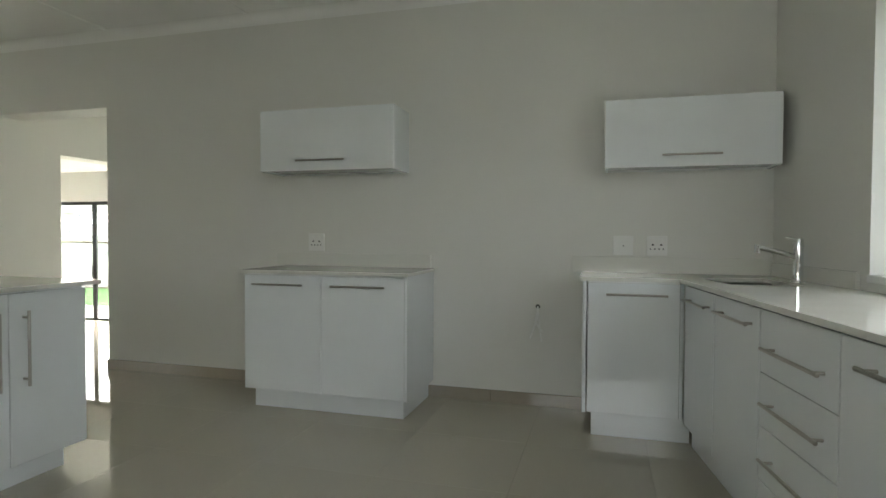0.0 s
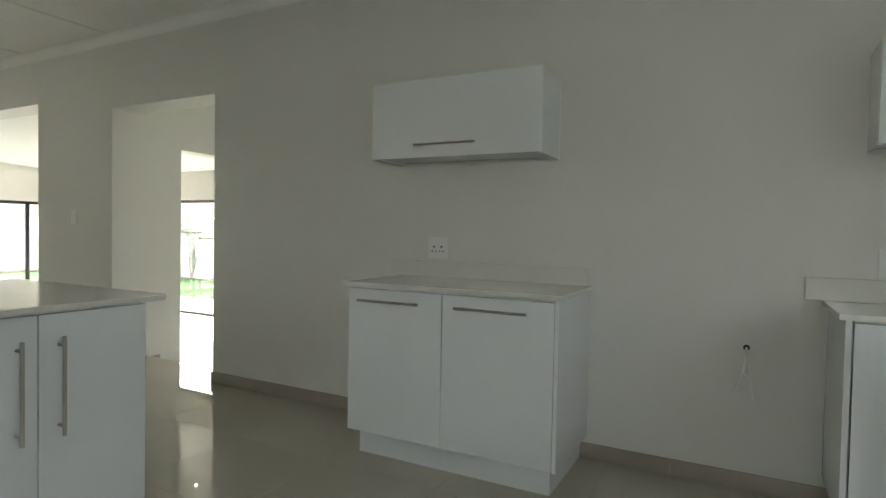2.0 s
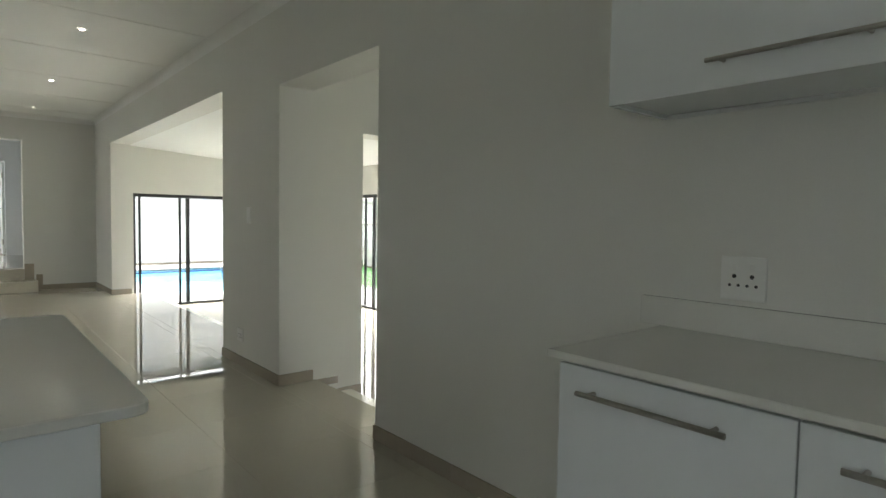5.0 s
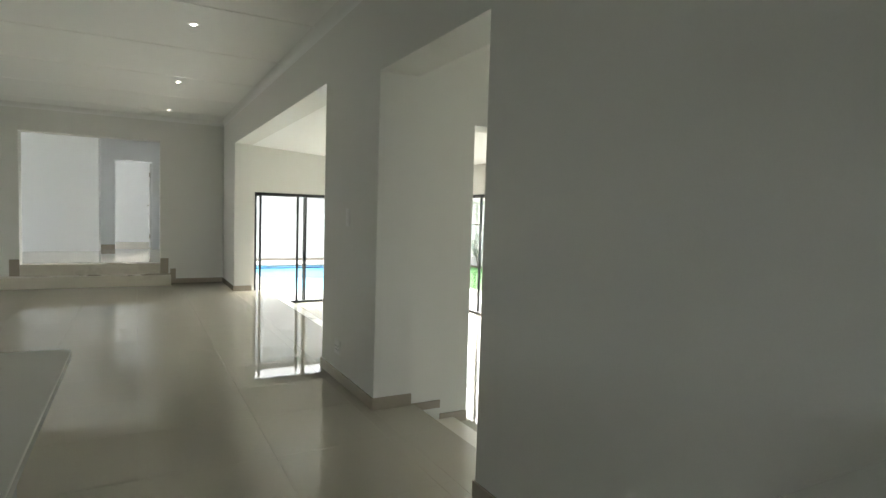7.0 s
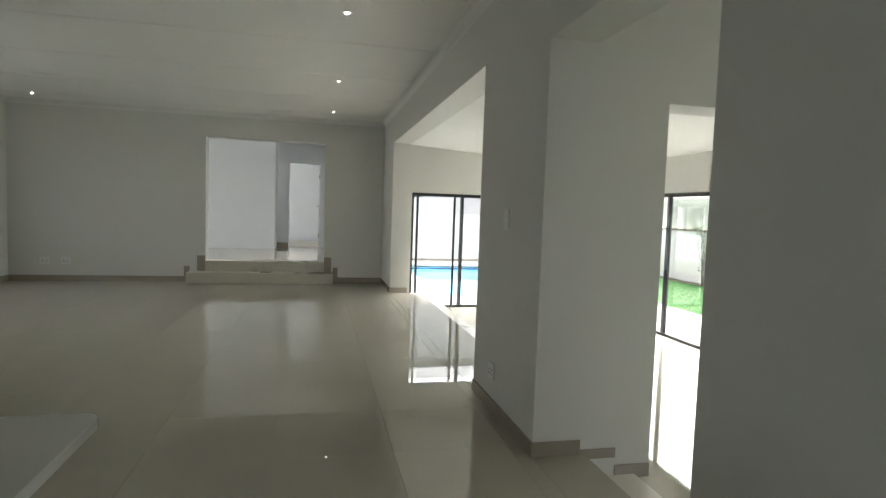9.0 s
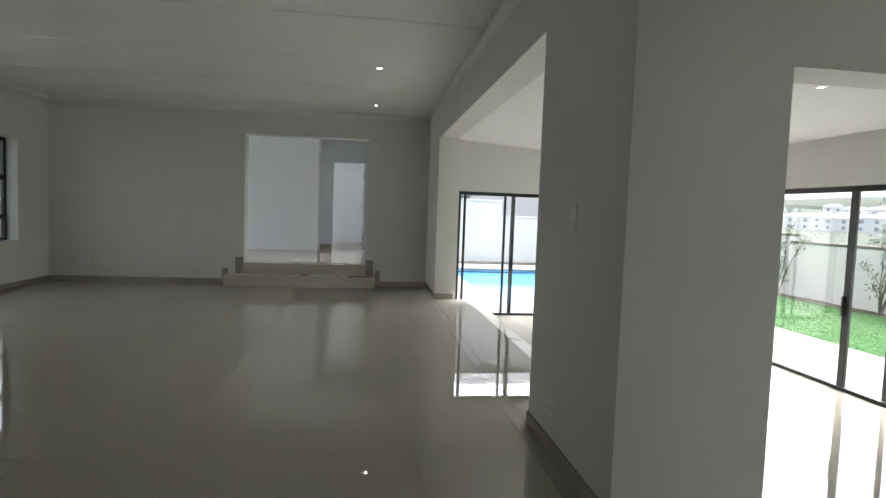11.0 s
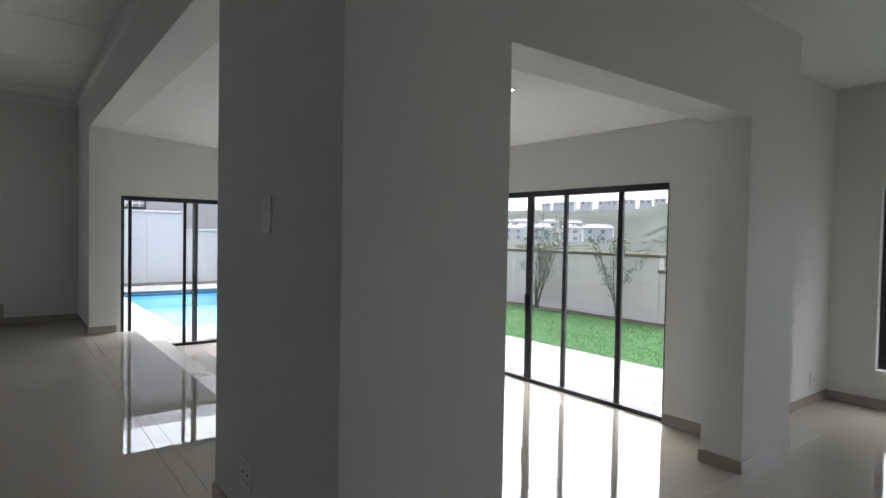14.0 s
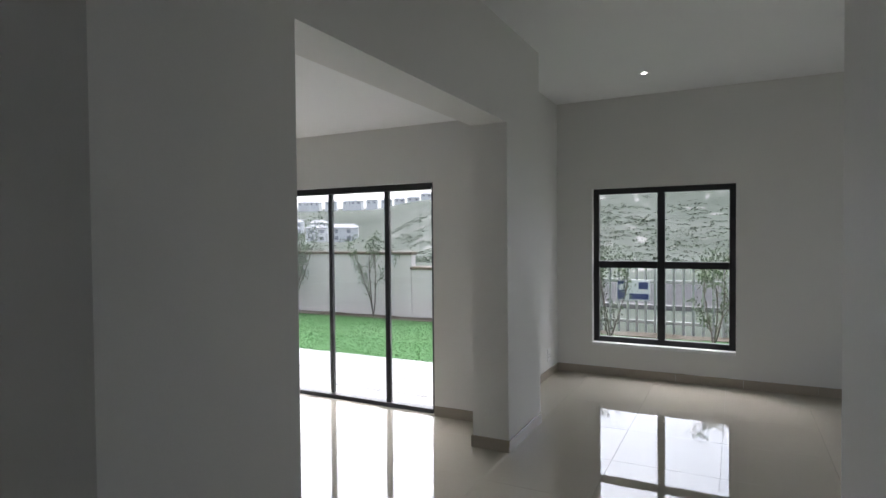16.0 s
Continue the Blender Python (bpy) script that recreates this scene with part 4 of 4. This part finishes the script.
for x0, x1, y0, y1 in ((px0 + 0.001, px0 + 0.006, py0, py1), (px0 + 0.01, px1 - 0.01, py1 - 0.006, py1 - 0.001)):
    bm = bmesh.new()
    box(bm, x0, x1, y0, y1, -0.2, -0.052)
    part("waterline_tiles", bm, M_SIGN_B, pool, "dark blue waterline tiles")


# shrubs and young trees
def shrub(x, y, height, stems, leaves, seed, label, group):
    r = random.Random(seed)
    t = thing("young_tree", (x, y, GROUND + 0.03), label, "tree", group)
    bm = bmesh.new()
    tips = []

    def grow(p, d, length, rad, depth):
        n = 4
        for _ in range(n):
            q = p + d * (length / n)
            rod(bm, p, q, rad, rad * 0.85, 6)
            p, rad = q, rad * 0.85
            d = (d + Vector((r.uniform(-0.16, 0.16), r.uniform(-0.16, 0.16), r.uniform(-0.03, 0.1)))).normalized()
            tips.append((p.copy(), depth))
            if depth < 2 and r.random() < (0.85 if depth == 0 else 0.55):
                s = (d + Vector((r.uniform(-0.9, 0.9), r.uniform(-0.9, 0.9), r.uniform(0.0, 0.5)))).normalized()
                grow(p, s, length * r.uniform(0.3, 0.5), rad * 0.7, depth + 1)

    for _ in range(stems):
        d = Vector((r.uniform(-0.38, 0.38), r.uniform(-0.3, 0.3), 1)).normalized()
        grow(Vector((r.uniform(-0.03, 0.03), r.uniform(-0.03, 0.03), -0.03)), d, height * r.uniform(0.75, 1.0), 0.013, 0)
    part("trunk", bm, M_BARK, t, "thin grey stems")
    bm = bmesh.new()
    good = [p for p, dep in tips if p.z > height * 0.22 and (dep > 0 or r.random() < 0.25)]
    good = r.sample(good, max(6, int(len(good) * 0.7)))
    for _ in range(int(leaves * 1.8)):
        c = r.choice(good) + Vector((r.gauss(0, 0.055), r.gauss(0, 0.055), r.gauss(0, 0.05)))
        a = Euler((r.uniform(0, 6.3), r.uniform(0, 6.3), r.uniform(0, 6.3))).to_matrix()
        L, W = r.uniform(0.022, 0.042), r.uniform(0.008, 0.013)
        v = [bm.verts.new(c + a @ Vector(k)) for k in ((-L, 0, 0), (0, W, 0.003), (L, 0, 0), (0, -W, 0.003))]
        bm.faces.new(v)
    part("crown", bm, M_LEAF, t, "sparse olive-green leaves")
    return t


shrub(-9.55, 12.45, 1.5, 3, 420, 3, "slender young tree with sparse leaves by the garden wall", "young garden trees")
shrub(-11.55, 12.4, 1.45, 5, 650, 5, "bushy young tree by the garden wall", "young garden trees")
shrub(-14.1, 12.35, 1.5, 4, 450, 8, "forked young tree by the garden wall", "young garden trees")
shrub(-16.6, 12.4, 1.4, 4, 420, 9, "young tree by the garden wall", "young garden trees")
shrub(-20.1, 9.9, 1.55, 5, 520, 12, "bare-branched young tree behind the pool", "young garden trees")
shrub(-19.9, 11.4, 1.2, 4, 420, 13, "young tree behind the pool", "young garden trees")
shrub(-4.95, 11.6, 1.2, 3, 420, 21, "leafy young shrub outside the dining window", "young garden trees")
shrub(-3.62, 11.5, 1.25, 3, 420, 22, "leaning leafy shrub outside the dining window", "young garden trees")
shrub(-3.25, 11.7, 1.0, 3, 180, 23, "young shrub outside the dining window", "young garden trees")

# palisade fence, road and board to the north
fence = thing("palisade_fence", (-5.85, 12.8, GROUND), "grey steel palisade fence along the garden edge", "fence")
for z in (0.18, 0.82):
    bm = bmesh.new()
    soft_box(bm, 0, 9.6, -0.02, 0.02, z - 0.025, z + 0.025, 0.004)
    part("rail", bm, M_FENCE, fence)
pale = None
for i in range(70):
    if pale is None:
        bm = bmesh.new()
        prism(bm, [(-0.02, -0.045), (0.0, -0.03), (0.02, -0.045), (0.02, -0.035), (0.0, -0.022), (-0.02, -0.035)], 0.0, 1.06)
        pale = part("pale", bm, M_FENCE, fence)
    else:
        q = pale.copy()
        scene.collection.objects.link(q)
        q.location.x = 0.137 * i
for i in range(5):
    bm = bmesh.new()
    soft_box(bm, 2.35 * i - 0.04, 2.35 * i + 0.04, 0.021, 0.10, 0, 1.1, 0.005)
    part("post", bm, M_FENCE, fence)
slab("kerb", -60, 60, 15.9, 16.1, GROUND - 0.1, GROUND + 0.08, M_KERB, "pale concrete road kerb", "kerb")
slab("road", -200, 200, 16.1, 22.5, GROUND - 0.1, GROUND + 0.02, M_ASPHALT, "grey asphalt road beyond the fence", "road")
slab("kerb_far", -60, 60, 22.5, 22.7, GROUND - 0.1, GROUND + 0.1, M_KERB, "pale concrete road kerb", "kerb")
board = thing("sign_board", (-4.80, 12.72, 0.28), "blue and white advertising board on the fence", "sign")
bm = bmesh.new()
soft_box(bm, -0.25, 0.25, -0.006, 0.006, -0.16, 0.16, 0.002)
pb = part("panel", bm, M_BOARD, board)
for x0, x1, z0, z1 in ((-0.24, -0.13, -0.15, 0.15), (-0.06, 0.23, -0.14, -0.05), (0.08, 0.22, 0.02, 0.13)):
    bm = bmesh.new()
    box(bm, x0, x1, -0.0085, -0.0065, z0, z1)
    part("printed_bar", bm, M_SIGN_B, pb, "dark blue print")
bm = bmesh.new()
box(bm, -0.22, -0.15, -0.0105, -0.0088, 0.0, 0.09)
part("printed_patch", bm, M_BOARD, pb, "white print")

# sand track up the dunes
verts, faces = [], []
for k in range(24):
    x, y = 1.5 + 0.75 * k + 1.5 * math.sin(k * 0.6), 110 - 2.1 * k
    i = len(verts)
    for dx, dy in ((-1.0, 0), (1.0, 0), (1.8, -2.3), (-0.2, -2.3)):
        verts.append((x + dx, y + dy, hill(x + dx, y + dy) + 0.12))
    faces.append((i, i + 1, i + 2, i + 3))
me = bpy.data.meshes.new("sand_track")
me.from_pydata(verts, [], faces)
me.materials.append(M_SAND)
tagged(new("sand_track", me), "bare pale sand track up the scrub hillside", "sand", kind="stuff")

# low scrub clumps on the dunes
verts, faces = [], []
for k in range(7000):
    cy = 33 + 60 * rng.random() ** 1.4
    cx = rng.uniform(-1.0, 0.2) * cy
    if noise.noise(Vector((cx * 0.07, cy * 0.07, 9))) < -0.6:
        continue
    s = rng.uniform(0.22, 0.6)
    z = hill(cx, cy) - 0.1
    for f in range(20):
        a, b, q = rng.uniform(0, 6.3), rng.uniform(0.1, 1.5), s * rng.uniform(0.8, 1.05)
        bx, by, bz = cx + q * math.cos(a) * math.cos(b), cy + q * math.sin(a) * math.cos(b), z + 0.38 * q * math.sin(b)
        i, e = len(verts), s * 0.24
        for c in range(3):
            verts.append((bx + rng.uniform(-e, e), by + rng.uniform(-e, e), bz + rng.uniform(-e, e) * 0.7))
        faces.append((i, i + 1, i + 2))
me = bpy.data.meshes.new("scrub")
me.from_pydata(verts, [], faces)
_scrub = two_tone("scrub_leaves", (0.11, 0.135, 0.095), (0.15, 0.165, 0.13), 0.25, 0.4, 0.6, bump=0.0)
_scrub.node_tree.nodes["Principled BSDF"].inputs["Specular IOR Level"].default_value = 0.05
me.materials.append(_scrub)
tagged(new("scrub", me), "low grey-green scrub on the dunes", "scrub", kind="stuff")


# houses: walls, pitched roof and windows
def house(x, y, w, d, h, rot, plaster, label, seed, storeys=2, base=None, wins=None):
    r = random.Random(seed)
    t = thing("house", (0, 0, 0), label, "house", "houses beyond the garden")
    bm = bmesh.new()
    box(bm, -w / 2, w / 2, -d / 2, d / 2, -3, h)
    part("wall", bm, plaster, t)
    bm = bmesh.new()
    rh, e = min(w, d) * 0.22, 0.35
    a = [bm.verts.new(p) for p in ((-w / 2 - e, -d / 2 - e, h), (w / 2 + e, -d / 2 - e, h), (w / 2 + e, d / 2 + e, h), (-w / 2 - e, d / 2 + e, h))]
    b = [bm.verts.new((-w / 2 + d * 0.25, 0, h + rh)), bm.verts.new((w / 2 - d * 0.25, 0, h + rh))]
    for f in ((a[0], a[1], b[1], b[0]), (a[2], a[3], b[0], b[1]), (a[1], a[2], b[1]), (a[3], a[0], b[0]), (a[3], a[2], a[1], a[0])):
        bm.faces.new(f)
    part("roof", bm, M_ROOF, t, "grey pitched roof")
    n = max(2, int(w / 2.6))
    given = wins or [(-w / 2 + w * (i + 0.5) / n, h * (0.5 if storeys == 1 else 0.27 + 0.48 * s), r.uniform(0.35, 0.6), r.uniform(0.35, 0.5)) for s in range(storeys) for i in range(n)]
    for wx, wz, ww, hh in given:
        bm = bmesh.new()
        box(bm, wx - ww, wx + ww, -d / 2 - 0.06, -d / 2 - 0.003, wz - hh, wz + hh)
        win = part("window", bm, M_ALU if wins else M_KERB, t)
        bm = bmesh.new()
        box(bm, wx - ww + 0.06, wx + ww - 0.06, -d / 2 - 0.075, -d / 2 - 0.061, wz - hh + 0.06, wz + hh - 0.06)
        part("pane", bm, M_PANE_DARK, win)
        if wins:
            for k in (1, 2, 3, 4):
                bm = bmesh.new()
                box(bm, wx - ww + k * ww * 0.4 - 0.02, wx - ww + k * ww * 0.4 + 0.02, -d / 2 - 0.09, -d / 2 - 0.076, wz - hh + 0.06, wz + hh - 0.06)
                part("glazing_bar", bm, M_SIGN_W, win)
            for k in (-0.5, 0, 0.5):
                bm = bmesh.new()
                box(bm, wx - ww + 0.06, wx + ww - 0.06, -d / 2 - 0.105, -d / 2 - 0.091, wz + k * hh - 0.02, wz + k * hh + 0.02)
                part("glazing_bar", bm, M_SIGN_W, win)
    t.matrix_basis = pose(x, y, hill(x, y) if base is None else base, 0, 0, rot)
    return t


# neighbours behind the pool wall and beside the house
house(-27.5, 7.8, 9.2, 8.0, 5.2, 90, M_HOUSE_B, "grey two-storey neighbouring house with barred windows", 4, 2, GROUND, [(3.2, 2.3, 0.35, 0.62), (-1.4, 2.55, 0.5, 0.35)])
house(-13.0, -12.0, 12.0, 7.0, 5.2, 180, M_HOUSE_B, "grey neighbouring house beside the living room", 8, 2, GROUND)
# estate on the far slope
for row, (n, y, x0, dx) in enumerate(((6, 136, -158, 11.0), (6, 150, -172, 11.5), (5, 166, -186, 13.0))):
    for i in range(n):
        house(x0 + dx * i + rng.uniform(-1.5, 1.5), y + rng.uniform(-3, 3), rng.uniform(5.5, 7.5), 5.0, rng.uniform(3.5, 4.3), rng.uniform(-12, 12) + 40, M_HOUSE_A, "pale two-storey house on the far hillside", 30 + row * 10 + i)
for i in range(26):
    house(-205 + 7.6 * i + rng.uniform(-1.5, 1.5), 222 + rng.uniform(-4, 4), rng.uniform(4.2, 5.6), 4, rng.uniform(1.3, 2.0), rng.uniform(-8, 8) + 20, M_HOUSE_A, "pale low house on the skyline ridge", 80 + i, 1)


# ---- floor tiles and terrace paving ----
def lay(parent, x0, x1, y0, y1, z, ox, oy, size, mat, name="tile", gap=0.0011, t=0.01, limit=300):
    """Square tiles on a bed, cut at its edges; the joints run through (ox, oy). Past the limit they are joined."""
    shared, cells = {}, []
    i0, i1 = math.floor((x0 - ox) / size), math.ceil((x1 - ox) / size)
    j0, j1 = math.floor((y0 - oy) / size), math.ceil((y1 - oy) / size)
    for i in range(i0, i1):
        for j in range(j0, j1):
            a0, a1 = max(x0, ox + i * size), min(x1, ox + (i + 1) * size)
            b0, b1 = max(y0, oy + j * size), min(y1, oy + (j + 1) * size)
            if a1 - a0 > 0.012 and b1 - b0 > 0.012:
                cells.append((a0, a1, b0, b1))
    for a0, a1, b0, b1 in cells[:limit]:
        w, d = round(a1 - a0 - gap, 4), round(b1 - b0 - gap, 4)
        if (w, d) not in shared:
            bm = bmesh.new()
            soft_box(bm, -w / 2, w / 2, -d / 2, d / 2, -t, 0, 0.0006)
            me = bpy.data.meshes.new(name)
            bm.to_mesh(me)
            bm.free()
            me.materials.append(mat)
            shared[w, d] = me
        ob = new(name, shared[w, d])
        ob.location = ((a0 + a1) / 2, (b0 + b1) / 2, z)
        ob.parent = parent
    if len(cells) > limit:
        bm = bmesh.new()
        for a0, a1, b0, b1 in cells[limit:]:
            box(bm, a0 + gap / 2, a1 - gap / 2, b0 + gap / 2, b1 - gap / 2, z - t, z)
        rest = part("far_tiles", bm, mat, parent)
        tagged(rest, kind="stuff")


lay(floor_up, WEST, EAST, SOUTH, WY, 0.0, -2.8, 3.345, 0.61, M_TILE)
lay(landing_wo, WO[0], WO[1], WY, NOSE_WO, 0.0, -2.8, 3.345, 0.61, M_TILE)
lay(landing_op, OP[0], OP[1], WY, NOSE_OP, 0.0, -2.8, 3.345, 0.61, M_TILE)
lay(floor_sun, WSUN, SOX[1], NOSE_WO + 0.30, NSUN, LOW, -5.27, 6.375, 0.61, M_TILE)
lay(floor_din, SOX[1], -1.0, NOSE_OP + 0.30, NDIN, LOW, -5.27, 6.375, 0.61, M_TILE)
lay(floor_back, BACK, SOX[1], JOG, NDIN, LOW, -5.27, 6.375, 0.61, M_TILE)
lay(floor_far, -15.15, WEST - 0.25, -1.6, 3.3, UP, -12.0, 1.0, 0.61, M_TILE)

patio = slab("pavement_patio", -10.67, -5.25, NSUN + WT, 9.36, GROUND - 0.2, GROUND + 0.02, M_GROUT, "patio of pale square pavers by the lawn", "patio")
lay(patio, -10.67, -5.25, NSUN + WT, 9.36, GROUND + 0.045, -6.0, 8.05, 0.5, M_PAVER, "paver", 0.008, 0.03)
bm = bmesh.new()
for x0, x1, y0, y1 in ((-20.0, -10.67, 3.4, POOL[2] - 0.3), (POOL[1] + 0.3, -10.67, POOL[2] - 0.3, 9.36), (-20.0, POOL[0] - 0.3, POOL[2] - 0.3, POOL[3] + 0.3), (-20.0, POOL[1] + 0.3, POOL[3] + 0.3, 9.36)):
    box(bm, x0, x1, y0, y1, GROUND - 0.2, GROUND + 0.015)
terrace = structure("pavement_pool_terrace", bm, M_GROUT, "pool terrace of pale square pavers", "terrace")
for x0, x1, y0, y1 in ((POOL[1] + 0.3, -10.67, POOL[2] - 0.3, 9.36), (-20.0, -10.67, 3.4, POOL[2] - 0.3), (-20.0, POOL[0] - 0.3, POOL[2] - 0.3, POOL[3] + 0.3), (-20.0, POOL[1] + 0.3, POOL[3] + 0.3, 9.36)):
    lay(terrace, x0, x1, y0, y1, GROUND + 0.04, -10.6, 5.12, 0.5, M_PAVER, "paver", 0.008, 0.03, 75)
